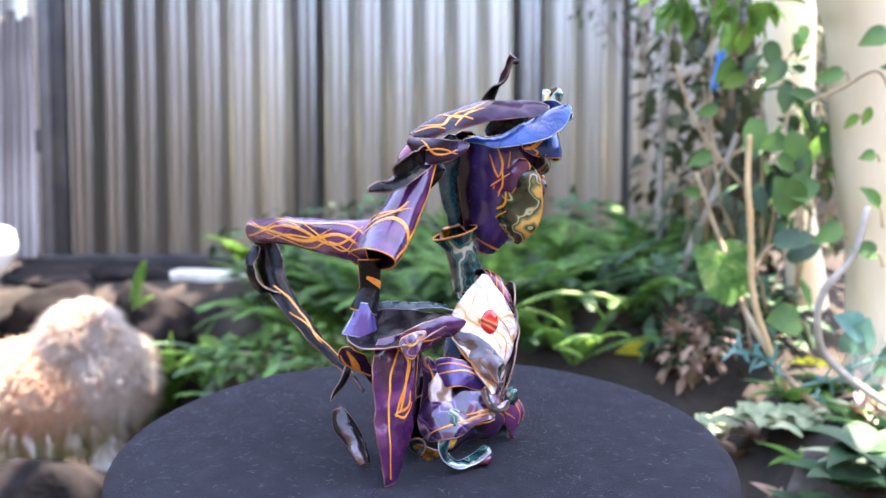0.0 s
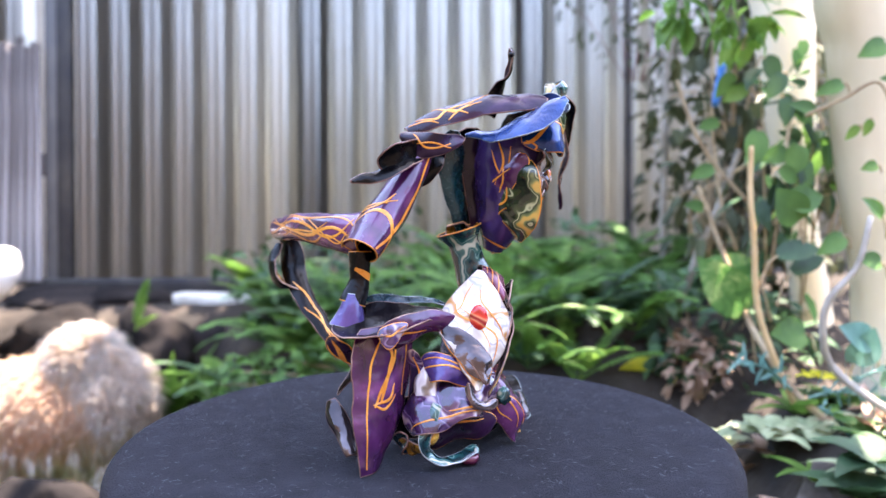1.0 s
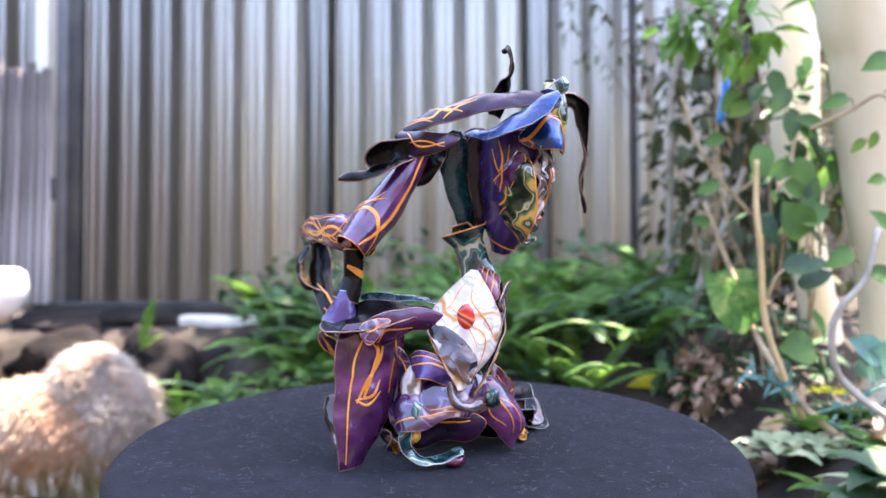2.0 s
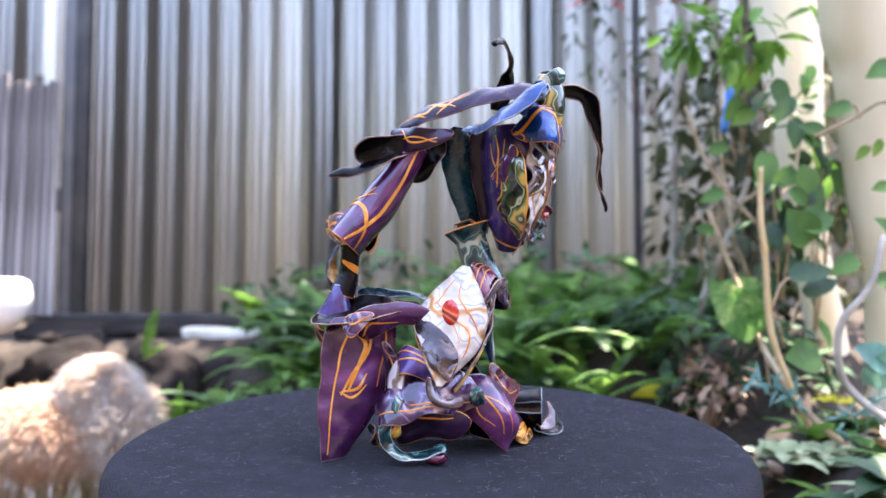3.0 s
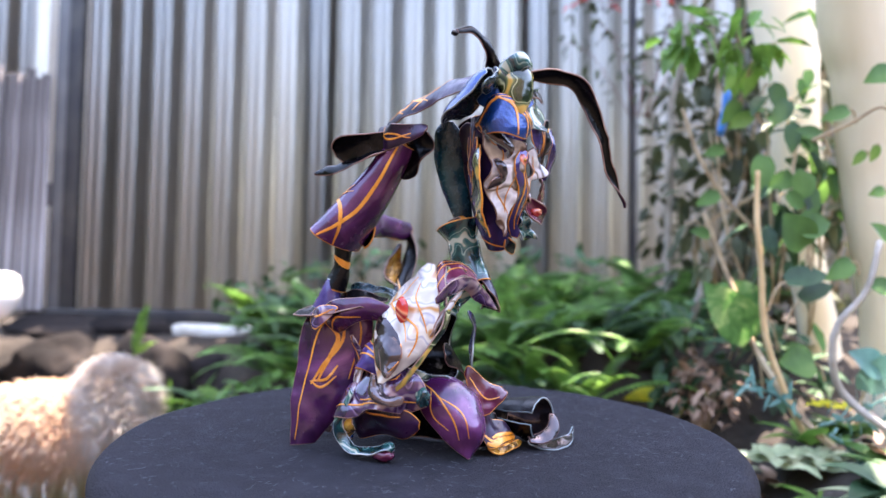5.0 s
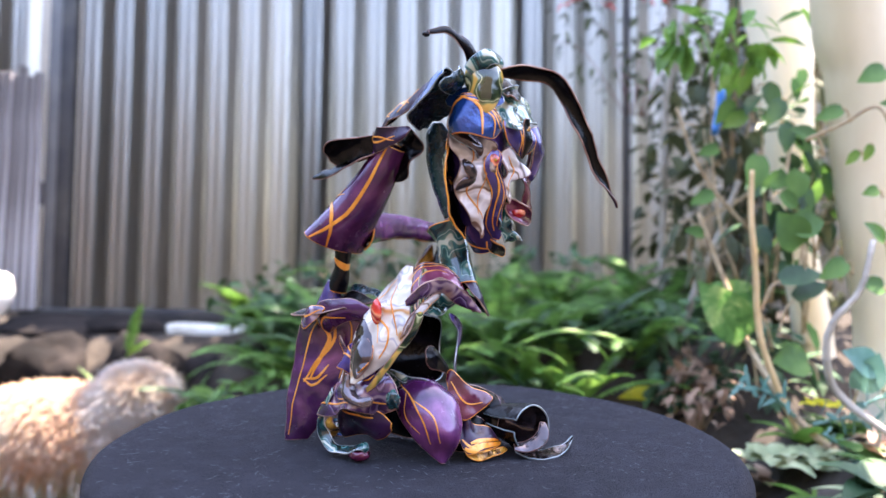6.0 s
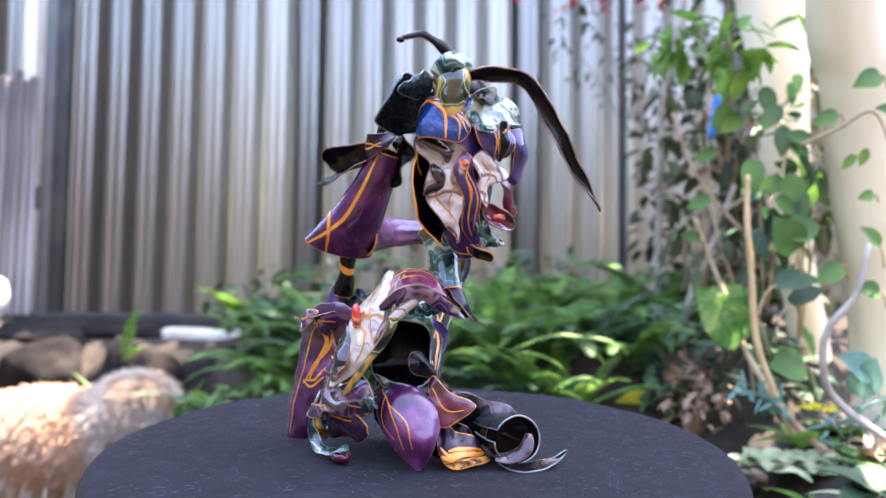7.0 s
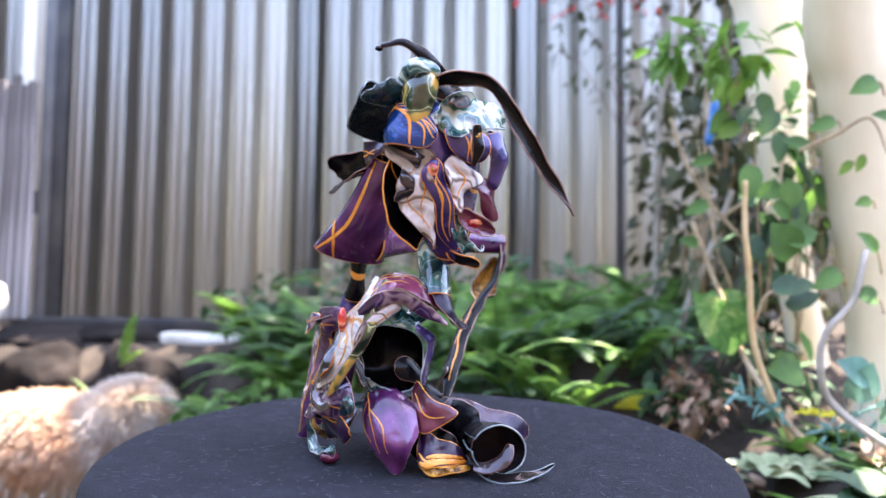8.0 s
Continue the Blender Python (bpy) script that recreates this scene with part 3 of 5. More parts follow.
def build_sculpture():
    bm = bmesh.new()
    fil = lambda u, v, s=1: [(0.7, (u, v), (u + 0.06 * s, v + 0.12), (u + 0.16 * s, v + 0.1)), (0.6, (u + 0.05 * s, v), (u + 0.12 * s, v + 0.16), (u + 0.2 * s, v + 0.2))]

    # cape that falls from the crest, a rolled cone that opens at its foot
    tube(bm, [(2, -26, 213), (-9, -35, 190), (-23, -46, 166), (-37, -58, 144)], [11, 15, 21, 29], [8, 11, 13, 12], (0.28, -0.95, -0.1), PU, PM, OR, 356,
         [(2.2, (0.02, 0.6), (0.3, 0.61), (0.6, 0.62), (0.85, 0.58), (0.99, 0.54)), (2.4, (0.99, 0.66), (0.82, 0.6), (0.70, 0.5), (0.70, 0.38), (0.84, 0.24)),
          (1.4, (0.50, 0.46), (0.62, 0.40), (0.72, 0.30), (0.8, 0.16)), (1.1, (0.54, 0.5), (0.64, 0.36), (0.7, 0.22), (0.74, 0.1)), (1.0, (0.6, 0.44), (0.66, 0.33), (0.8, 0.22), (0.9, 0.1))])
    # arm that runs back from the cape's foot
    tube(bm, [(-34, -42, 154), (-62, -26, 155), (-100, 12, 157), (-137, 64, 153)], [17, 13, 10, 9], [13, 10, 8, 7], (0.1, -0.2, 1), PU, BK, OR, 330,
         [(2.0, (0.02, 0.80), (0.25, 0.70), (0.55, 0.82), (0.98, 0.66)), (1.7, (0.05, 0.62), (0.3, 0.80), (0.6, 0.68), (0.97, 0.84)), (1.3, (0.0, 0.70), (0.2, 0.60), (0.5, 0.62), (0.75, 0.58)), (1.1, (0.08, 0.88), (0.3, 0.78), (0.5, 0.9), (0.8, 0.78)),
          (1.0, (0.5, 0.7), (0.65, 0.62), (0.82, 0.72), (0.98, 0.6)), (1.0, (0.3, 0.66), (0.42, 0.76), (0.6, 0.78), (0.8, 0.88)), (1.0, (0.1, 0.72), (0.22, 0.84), (0.4, 0.72), (0.55, 0.6))])
    # tail that hangs from the arm's end
    ribbon(bm, [(-134, 66, 151), (-127, 64, 134), (-120, 54, 112), (-100, 36, 88), (-69, 23, 54), (-42, 18, 27)], [18, 21, 19, 16, 13, 6], (-0.5, -0.8, 0.2), BK, PM, TA, 90, 110,
           [(1.6, (0.45, 0.3), (0.6, 0.6), (0.75, 0.4)), (1.4, (0.6, 0.2), (0.75, 0.6), (0.92, 0.5))])
    ribbon(bm, [(-134, 60, 140), (-138, 54, 124), (-128, 48, 112), (-112, 42, 104)], [10, 20, 22, 3], (-0.6, -0.8, 0), BK, OG, TA, 130, -90)
    ribbon(bm, [(-58, 18, 52), (-64, 12, 38), (-72, 8, 26)], [6, 4, 1], (0, -1, 0), BK, BK, TA, 40)
    # crest ridge, and the flap under its left end
    sheet(bm, [(-14, -24, 230), (38, -6, 251), (90, -14, 253)], [(-2, -40, 223), (38, -26, 235), (87, -27, 242)], PM, BK, TA, [110, 90, 60], 0, 3,
          [(1.4, (0.08, 0.4), (0.2, 0.75), (0.32, 0.6), (0.46, 0.85)), (1.2, (0.2, 0.3), (0.35, 0.7), (0.5, 0.5)), (1.0, (0.24, 0.75), (0.36, 0.5), (0.52, 0.45), (0.6, 0.3)), (1.0, (0.3, 0.9), (0.42, 0.65), (0.56, 0.62)), (1.2, (0.02, 0.5), (0.12, 0.65), (0.22, 0.9))])
    sheet(bm, [(-12, -36, 227), (14, -36, 224), (34, -22, 224)], [(-12, -36, 218), (4, -40, 208), (26, -30, 212)], PM, BK, TA, 40, 3, 1.5,
          [(1.2, (0.2, 0.2), (0.45, 0.6), (0.8, 0.5)), (1.0, (0.3, 0.6), (0.55, 0.4), (0.85, 0.75))])
    sheet(bm, [(-14, -20, 227), (-8, -20, 206), (-12, -24, 190)], [(18, -12, 226), (16, -12, 206), (4, -20, 186)], BK, BK, TA, 50, 3, 2, both=True)
    # dark wing and streamer that hang off behind
    sheet(bm, [(14, -26, 224), (0, -48, 219), (-16, -78, 217)], [(6, -30, 204), (-6, -48, 203), (-22, -62, 194)], BK, BK, TA, [30, 60, 80], 4, 1.2)
    ribbon(bm, [(0, -38, 206), (-12, -54, 199), (-24, -66, 194), (-31, -71, 192), (-38, -76, 190)], [14, 13, 9, 7, 2], (-0.5, -0.6, 0.6), BK, PM, TA, 70, 60)
    ribbon(bm, [(-8, -26, 222), (-15, -30, 212), (-13, -34, 204)], [9, 8, 5], (-0.7, -0.7, 0), MA, BK, TA, 110)
    # blue brim
    sheet(bm, [(30, -10, 227), (66, -8, 232), (100, -18, 250)], [(31, -14, 223), (76, -40, 220), (104, -36, 244)], TE, BL, PA, [-40, -90, -130], 2, 1.2, face=None)
    sheet(bm, [(100, -18, 250), (90, -14, 253), (80, -6, 250)], [(106, -34, 238), (96, -28, 236), (84, -14, 236)], BL, TE, PA, -70, face=None)
    # stalk: teal and brown leaves that carry the head
    sheet(bm, [(12, -6, 230), (10, -2, 196), (22, 12, 148)], [(30, 6, 228), (26, 12, 195), (32, 18, 148)], TE, BK, PA, [60, 80, 110], 1, 1, face=(0.5, -0.85, 0))
    sheet(bm, [(28, 2, 228), (26, 10, 200), (30, 18, 158)], [(44, 18, 226), (40, 22, 200), (36, 22, 152)], PM, BK, TA, [60, 90, 90], 2, 2, face=(0.5, -0.85, 0))
    sheet(bm, [(18, 6, 232), (16, 16, 200), (28, 22, 152)], [(46, 24, 232), (40, 28, 196), (36, 24, 152)], BK, BK, TA, 40, face=(-0.7, 0.7, 0))
    # spike and long horn
    ribbon(bm, [(46, 14, 240), (51, 16, 258), (60, 6, 273), (62, -10, 281), (64, -27, 279)], [14, 12, 9, 6, 3], (0.6, -0.5, 0.6), BK, PM, TA, 120, 20)
    knob(bm, (64, -26, 278), (2.2, 2.6, 1.8), BK)
    ribbon(bm, [(82, 4, 247), (93, 18, 251), (103, 40, 250), (106, 58, 230), (101, 76, 202), (98, 88, 184), (97, 98, 166)], [11, 12, 12, 10, 8, 6, 1], (0.3, 0.5, 0.9), PM, BK, TA, [100, 100, 110, 120], 150,
           [(1.0, (0.15, 0.8), (0.3, 0.6), (0.5, 0.75)), (0.9, (0.4, 0.3), (0.6, 0.5), (0.8, 0.45))], ruffle=2)
    # jade knot on the crown
    sheet(bm, [(84, -8, 258), (92, 2, 262), (84, 13, 257)], [(88, -6, 228), (98, 0, 222), (94, 9, 226)], MO, JA, PA, 70, 3, 1)
    ribbon(bm, [(92, -8, 250), (99, 0, 258), (94, 10, 258), (88, 8, 248), (94, 2, 245)], [12, 10, 8, 7, 3], (0.9, 0, 0.2), JA, MO, PA, 80)
    ribbon(bm, [(78, 10, 248), (74, 20, 246), (80, 26, 240), (90, 22, 236)], [20, 18, 15, 8], (0.6, 0.2, 0.7), BK, PM, TA, 120)
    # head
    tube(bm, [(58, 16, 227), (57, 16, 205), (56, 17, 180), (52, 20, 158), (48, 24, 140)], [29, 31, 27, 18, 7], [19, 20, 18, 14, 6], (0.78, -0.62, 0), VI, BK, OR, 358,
         [(1.4, (0.08, 0.30), (0.25, 0.33), (0.4, 0.30)), (1.2, (0.15, 0.27), (0.3, 0.31), (0.42, 0.37)), (1.0, (0.12, 0.36), (0.3, 0.35), (0.45, 0.32)), (2.0, (0.4, 0.75), (0.45, 0.82), (0.44, 0.95)), (1.6, (0.55, 0.72), (0.58, 0.8), (0.7, 0.86), (0.8, 0.82)),
          (1.2, (0.6, 0.76), (0.68, 0.8), (0.82, 0.78)), (1.5, (0.85, 0.2), (0.9, 0.4), (0.95, 0.6)), (1.1, (0.2, 0.82), (0.28, 0.88), (0.36, 0.95))])
    sheet(bm, [(64, -5, 206), (55, 1, 186), (42, 12, 173), (52, 8, 164), (64, 4, 150)], [(86, -21, 206), (85, -20, 186), (85, -18, 174), (82, -14, 162), (74, -1, 146)], MO, BK, OR, 40, 0, 2,
          [(1.4, (0.1, 0.1), (0.4, 0.4), (0.5, 0.08)), (1.2, (0.5, 0.5), (0.7, 0.2), (0.95, 0.4))])
    sheet(bm, [(62, -5, 214), (48, 5, 198), (38, 14, 183)], [(78, -20, 209), (69, -13, 191), (56, 0, 178)], PU, BK, OR, 50, 0, 2, [(1.2, (0.2, 0.2), (0.5, 0.6), (0.8, 0.7)), (1.0, (0.3, 0.6), (0.6, 0.4), (0.9, 0.3))])
    # brow: blue cap with branching lines, jade ruffle, pointed blue tip
    sheet(bm, [(70, -13, 228), (86, -13, 235), (95, 0, 235), (92, 14, 228)], [(72, -14, 212), (94, -16, 212), (99, 0, 210), (95, 13, 211)], BL, BK, OR, 55, 1.5, 1,
          [(2.4, (0.02, 0.8), (0.2, 0.5), (0.45, 0.1)), (1.6, (0.4, 0.1), (0.6, 0.4), (0.62, 0.95)), (1.1, (0.5, 0.2), (0.75, 0.35), (0.95, 0.8)), (1.0, (0.58, 0.4), (0.78, 0.55), (0.8, 0.95)), (1.0, (0.45, 0.1), (0.7, 0.15), (0.96, 0.35)), (0.9, (0.7, 0.35), (0.85, 0.4), (0.97, 0.55)), (1.2, (0.05, 0.6), (0.15, 0.8), (0.12, 0.98))])
    sheet(bm, [(74, -16, 236), (86, -4, 243), (90, 16, 240)], [(80, -16, 228), (94, -2, 230), (98, 14, 230)], BL, TE, PA, 40, 1, 1)
    sheet(bm, [(86, 10, 238), (80, 28, 246), (62, 46, 246), (46, 52, 238)], [(90, 18, 218), (88, 26, 216), (78, 44, 226), (56, 54, 222)], JA, BK, PA, [-50, -40, 40], 5, 1.6, both=True)
    sheet(bm, [(74, 42, 226), (70, 48, 212), (64, 48, 194)], [(60, 54, 222), (56, 56, 206), (54, 52, 188)], PU, BK, TA, 60, 2, 1)
    knob(bm, (80, 38, 219), (3, 3.2, 3.2), OG, 0.6)
    # face: broad white cheek with a hollow, pointed second cheek, violet strip with the red eye
    sheet(bm, [(81, -22, 219), (84, -21, 208), (81, -9, 197), (83, -12, 186), (80, -9, 174), (75, 4, 158), (69, 12, 149)],
          [(83, 2, 213), (88, 14, 206), (88, 9, 199), (86, 12, 190), (82, 13, 180), (77, 13, 166), (71, 14, 150)], WH, GU, TA, [-60, -70, 30, 40, 40, 30], 3.2, 3.4, both=True, n=(46, 18), veins=
          [(0.8, (0.1, 0.2), (0.25, 0.5), (0.42, 0.3)), (0.8, (0.5, 0.5), (0.65, 0.3), (0.85, 0.6)), (0.7, (0.45, 0.75), (0.62, 0.7), (0.8, 0.4))])
    ribbon(bm, [(86, -16, 216), (89, -8, 210), (90, 0, 204), (86, 2, 198)], [9, 10, 8, 3], (1, -0.2, 0.3), GU, MO, PA, 110, 30)
    ribbon(bm, [(84, -8, 196), (88, -6, 191), (86, -2, 186), (84, -8, 182), (81, -12, 178)], [3, 7, 8, 7, 3], (1, -0.3, 0.1), GU, WH, TA, 120, 60)
    sheet(bm, [(87, 18, 207), (86, 19, 196), (81, 22, 184), (77, 24, 172)], [(82, 29, 205), (77, 43, 193), (77, 33, 184), (73, 28, 172)], WH, JA, TA, [30, -50, -30, 30], 3.5, 1.8, both=True, veins=
          [(0.8, (0.15, 0.3), (0.45, 0.6), (0.8, 0.4))])
    sheet(bm, [(89, 6, 204), (89, 4, 192), (84, 12, 176), (75, 15, 160), (67, 18, 148)], [(88, 18, 204), (86, 19, 192), (80, 24, 178), (75, 25, 164), (65, 32, 147)], VI, BK, OR, 50, 1.5, 2,
          [(1.0, (0.1, 0.3), (0.4, 0.5), (0.6, 0.3), (0.9, 0.4)), (0.8, (0.2, 0.6), (0.5, 0.75), (0.85, 0.6)), (0.7, (0.05, 0.8), (0.3, 0.5), (0.6, 0.3))])
    knob(bm, (89.5, 11, 197), (2.2, 3.6, 4.0), RE, 0.15)
    knob(bm, (91.4, 11.3, 197), (0.8, 1.2, 1.4), OG, 0.3, 3)
    # violet cheek beside the eye with its dark stripe, and the outer lobe
    sheet(bm, [(85, 16, 226), (86, 20, 214), (84, 26, 205)], [(77, 44, 224), (77, 47, 212), (77, 42, 200)], VI, BK, OR, 40, 1, 1,
          [(0.9, (0.1, 0.3), (0.5, 0.45), (0.95, 0.4)), (0.8, (0.2, 0.55), (0.55, 0.5), (0.9, 0.6)), (0.8, (0.3, 0.7), (0.6, 0.62), (0.95, 0.8))])
    ribbon(bm, [(81, 38, 226), (81, 39, 212), (79, 36, 200)], [6, 7, 3], (1, 0.4, 0), BK, BK, TA, 60)
    ribbon(bm, [(71, 48, 222), (71, 52, 208), (69, 50, 192), (67, 46, 186)], [12, 14, 11, 4], (0.8, 0.6, 0), VI, PU, TA, 90)
    # muzzle: jade under-lip, maroon lips round a pink tongue, maroon cheek
    sheet(bm, [(73, 22, 170), (73, 23, 158), (69, 28, 149), (59, 36, 144)], [(73, 31, 172), (71, 32, 158), (70, 40, 150), (59, 48, 149)], JA, JA, PA, [-70, -60, 40], 2.5, 2.4, both=True)
    sheet(bm, [(77, 26, 176), (77, 38, 171), (67, 51, 164)], [(73, 28, 163), (72, 40, 158), (63, 52, 157)], MA, MA, TA, [-80, -110, -60], 2, 1)
    knob(bm, (73, 38, 165), (2.4, 4.8, 2.6), RE, 0.5, 5)
    sheet(bm, [(75, 34, 196), (75, 40, 184), (69, 42, 170)], [(67, 50, 192), (65, 52, 178), (61, 53, 164)], MA, BK, TA, 40, 2, 1)
    sheet(bm, [(63, 18, 152), (61, 26, 146), (51, 42, 142)], [(59, 20, 144), (53, 28, 139), (43, 42, 136)], MA, BK, OR, 60, 1, 1)
    # collar and its ruff
    tube(bm, [(24, 8, 156), (27, 9, 146), (31, 11, 132), (37, 12, 114)], [17, 11, 11, 13], [15, 10, 10, 11], (1, 0, 0), JA, BK, OR, 340)
    tube(bm, [(14, 8, 154), (24, 10, 152), (34, 12, 149)], [6, 10, 6], [4, 10, 4], (0, 1, 0.2), OR, OG, TA, 200)
    ribbon(bm, [(40, 14, 120), (46, 20, 108), (40, 26, 98), (26, 30, 96)], [18, 17, 14, 6], (0.6, 0.6, 0.4), PM, BK, TA, 100, 60)
    # belly panel with the red spot, its polished edge, the wedge below
    sheet(bm, [(36, -30, 130), (18, -42, 104), (16, -52, 92), (32, -64, 70), (40, -68, 52)], [(50, -26, 128), (59, -30, 108), (63, -34, 92), (60, -42, 74), (48, -62, 52)], CR, GU, TA, [40, 70, 60, 50], 1.5, 1.2,
          [(1.2, (0.25, 0.2), (0.45, 0.35), (0.6, 0.75), (0.8, 0.8)), (1.0, (0.15, 0.6), (0.4, 0.72), (0.62, 0.9)), (0.8, (0.3, 0.3), (0.5, 0.5), (0.7, 0.65)), (0.8, (0.1, 0.35), (0.28, 0.3), (0.4, 0.2))], n=(34, 18))
    sheet(bm, [(54, -24, 128), (64, -30, 104), (66, -38, 84), (54, -60, 54)], [(50, -18, 126), (60, -24, 104), (62, -34, 80), (50, -58, 46)], MO, GU, TA, 70, 1.5, 2)
    knob(bm, (44, -50.5, 99), (6.2, 3.2, 8.6), RE, 0.12)
    sheet(bm, [(14, -54, 90), (30, -62, 74), (44, -68, 58)], [(26, -50, 98), (48, -54, 82), (56, -60, 62)], GU, BK, OR, 60, 1, 1)
    sheet(bm, [(30, -58, 82), (40, -64, 70), (48, -68, 56)], [(40, -56, 84), (52, -56, 74), (54, -62, 58)], GU, BK, TA, 60)
    sheet(bm, [(38, -66, 60), (48, -64, 46), (56, -54, 44)], [(36, -70, 52), (44, -70, 42), (58, -60, 38)], GU, MO, TA, 80, 3, 1)
    knob(bm, (60, -44, 44), (5, 4, 6), JA, 0.5, 4)
    # hood over the hollow: rose outside, white lining
    sheet(bm, [(60, -34, 104), (61, -28, 114), (58, -12, 122), (54, 6, 114), (50, 20, 102)], [(48, -28, 120), (43, -20, 129), (38, -2, 128), (38, 8, 118), (40, 18, 106)], MA, BK, TA, [30, 60, 70, 60], 2, 1.5, face=(0.4, 0, 1), veins=
          [(0.9, (0.05, 0.3), (0.3, 0.35), (0.55, 0.3)), (0.8, (0.1, 0.6), (0.35, 0.6), (0.7, 0.5)), (0.8, (0.2, 0.8), (0.5, 0.8), (0.8, 0.7))])
    sheet(bm, [(66, -38, 110), (66, -16, 121), (58, 4, 114), (52, 20, 100)], [(62, -36, 102), (60, -14, 112), (54, 2, 104), (50, 22, 96)], LI, BK, TA, 50, 2, 1)
    sheet(bm, [(64, -42, 84), (66, -30, 102), (58, -12, 114)], [(58, -36, 82), (58, -24, 98), (52, -8, 108)], WH, WH, TA, 40, 1, 1, [(0.9, (0.1, 0.5), (0.5, 0.6), (0.9, 0.5))])
    ribbon(bm, [(44, -20, 106), (36, -8, 100), (30, 4, 104), (34, 14, 112)], [16, 14, 12, 10], (0.8, 0, 0.5), JA, MO, PA, 80)
    # dark hollow bowl
    sheet(bm, [(48, -44, 90), (26, -42, 80), (24, -38, 62), (48, -36, 48)], [(48, -2, 98), (26, 2, 84), (24, 4, 66), (48, 0, 52)], BK, BL, PA, [-70, -80, -80, -60], 1.5, 1, face=(1, 0, 0.3))
    sheet(bm, [(52, -2, 96), (46, 8, 82), (50, 2, 58)], [(46, 2, 98), (38, 12, 82), (44, 6, 56)], VI, BL, PA, 60, 2, 1)
    # skirts under the belly
    sheet(bm, [(62, -36, 50), (44, -48, 62), (16, -54, 60), (-6, -56, 46)], [(58, -44, 30), (40, -66, 34), (18, -78, 27), (-4, -70, 16)], LI, BK, TA, [50, 40, 60], 4, 2.2,
          [(1.1, (0.05, 0.6), (0.3, 0.75), (0.55, 0.7)), (1.0, (0.3, 0.85), (0.6, 0.8), (0.9, 0.85))], n=(40, 16))
    sheet(bm, [(48, -50, 62), (26, -60, 74), (4, -50, 76)], [(46, -58, 50), (24, -68, 58), (6, -62, 56)], VI, BK, OR, 50, 2.5, 1.5, [(1.0, (0.1, 0.5), (0.5, 0.4), (0.9, 0.6)), (0.9, (0.2, 0.3), (0.6, 0.2), (0.9, 0.3))])
    sheet(bm, [(2, -56, 68), (2, -62, 52), (8, -66, 38)], [(18, -58, 66), (16, -66, 52), (18, -70, 40)], WH, GU, TA, 40, 2, 1)
    sheet(bm, [(58, -44, 34), (34, -64, 38), (14, -70, 40)], [(50, -40, 16), (28, -56, 14), (4, -62, 12)], PM, BK, OR, 60, 2.5, 1.6, [(1.1, (0.2, 0.2), (0.5, 0.3), (0.9, 0.2))])
    sheet(bm, [(20, -74, 30), (6, -74, 18), (-8, -66, 20)], [(18, -68, 18), (2, -66, 8), (-10, -60, 10)], OG, JA, TA, 90, 3, 1.4)
    sheet(bm, [(-6, -70, 26), (-14, -64, 18), (-12, -58, 10)], [(2, -72, 18), (-4, -68, 8), (0, -60, 4)], TE, BL, TA, -70, 2, 1)
    # curled toe strap
    ribbon(bm, [(19, -72, 44), (13, -78, 30), (12, -78, 16), (20, -74, 7), (30, -66, 6), (42, -58, 12), (45, -54, 8)], [8, 7, 7, 6, 7, 7, 4], (0.15, -0.7, 0.7), JA, PU, PA, 60, 25)
    knob(bm, (38, -59, 4.5), (8, 7, 4.5), MA, 0.2, 7)
    # second foot: purple with jade cuff, gold toe, maroon fin
    sheet(bm, [(26, -32, 50), (42, -36, 36), (58, -28, 18), (67, -15, 2)], [(40, 0, 46), (60, 2, 36), (67, 1, 20), (68, -6, 2)], PU, BK, TA, [110, 140, 150, 110], 3.5, 1.8,
          [(1.0, (0.2, 0.2), (0.45, 0.35), (0.75, 0.3)), (0.8, (0.3, 0.25), (0.5, 0.15), (0.65, 0.2)), (0.8, (0.35, 0.3), (0.5, 0.5), (0.75, 0.5))], n=(34, 16))
    sheet(bm, [(22, -36, 58), (40, -30, 56), (52, -10, 52)], [(26, -38, 44), (48, -36, 38), (60, -8, 40)], JA, WH, PA, [-60, -90, -60], 3, 2, both=True)
    sheet(bm, [(58, 2, 28), (57, 14, 25), (50, 34, 12)], [(66, 3, 4), (67, 14, 6), (60, 36, 5)], PM, BK, OR, 25, 2.5, 2.2,
          [(3.2, (0.1, 0.86), (0.35, 0.9), (0.6, 0.84), (0.95, 0.9)), (2.2, (0.3, 0.7), (0.55, 0.66), (0.9, 0.7)), (1.4, (0.06, 0.6), (0.3, 0.8), (0.5, 0.75))], face=(1, 0, 0.3))
    ribbon(bm, [(65, 6, 6), (68, 14, 3.5), (66, 25, 4.5), (60, 37, 5)], [4, 5, 5, 3], (0.8, 0, 0.6), OG, BK, OR, 30, 0, ruffle=1.5)
    sheet(bm, [(46, -2, 64), (54, 10, 50), (54, 29, 43)], [(58, -2, 32), (61, 8, 27), (57, 28, 37)], MA, BK, OR, 22, 1.5, 1, face=(1, 0, 0.2), veins=
          [(0.9, (0.1, 0.3), (0.4, 0.5), (0.8, 0.6))])
    sheet(bm, [(40, -16, 74), (30, -4, 70), (24, 14, 50)], [(44, -14, 60), (36, 2, 54), (30, 18, 40)], BK, MA, TA, 60)
    # polished black curl that trails to the side, and the sheet behind it
    tube(bm, [(22, 36, 22), (40, 45, 19), (54, 52, 18), (63, 56, 18)], [7, 14, 19, 20], [6, 11, 15, 15.5], (0, 1, -0.25), BK, GU, PA, 330)
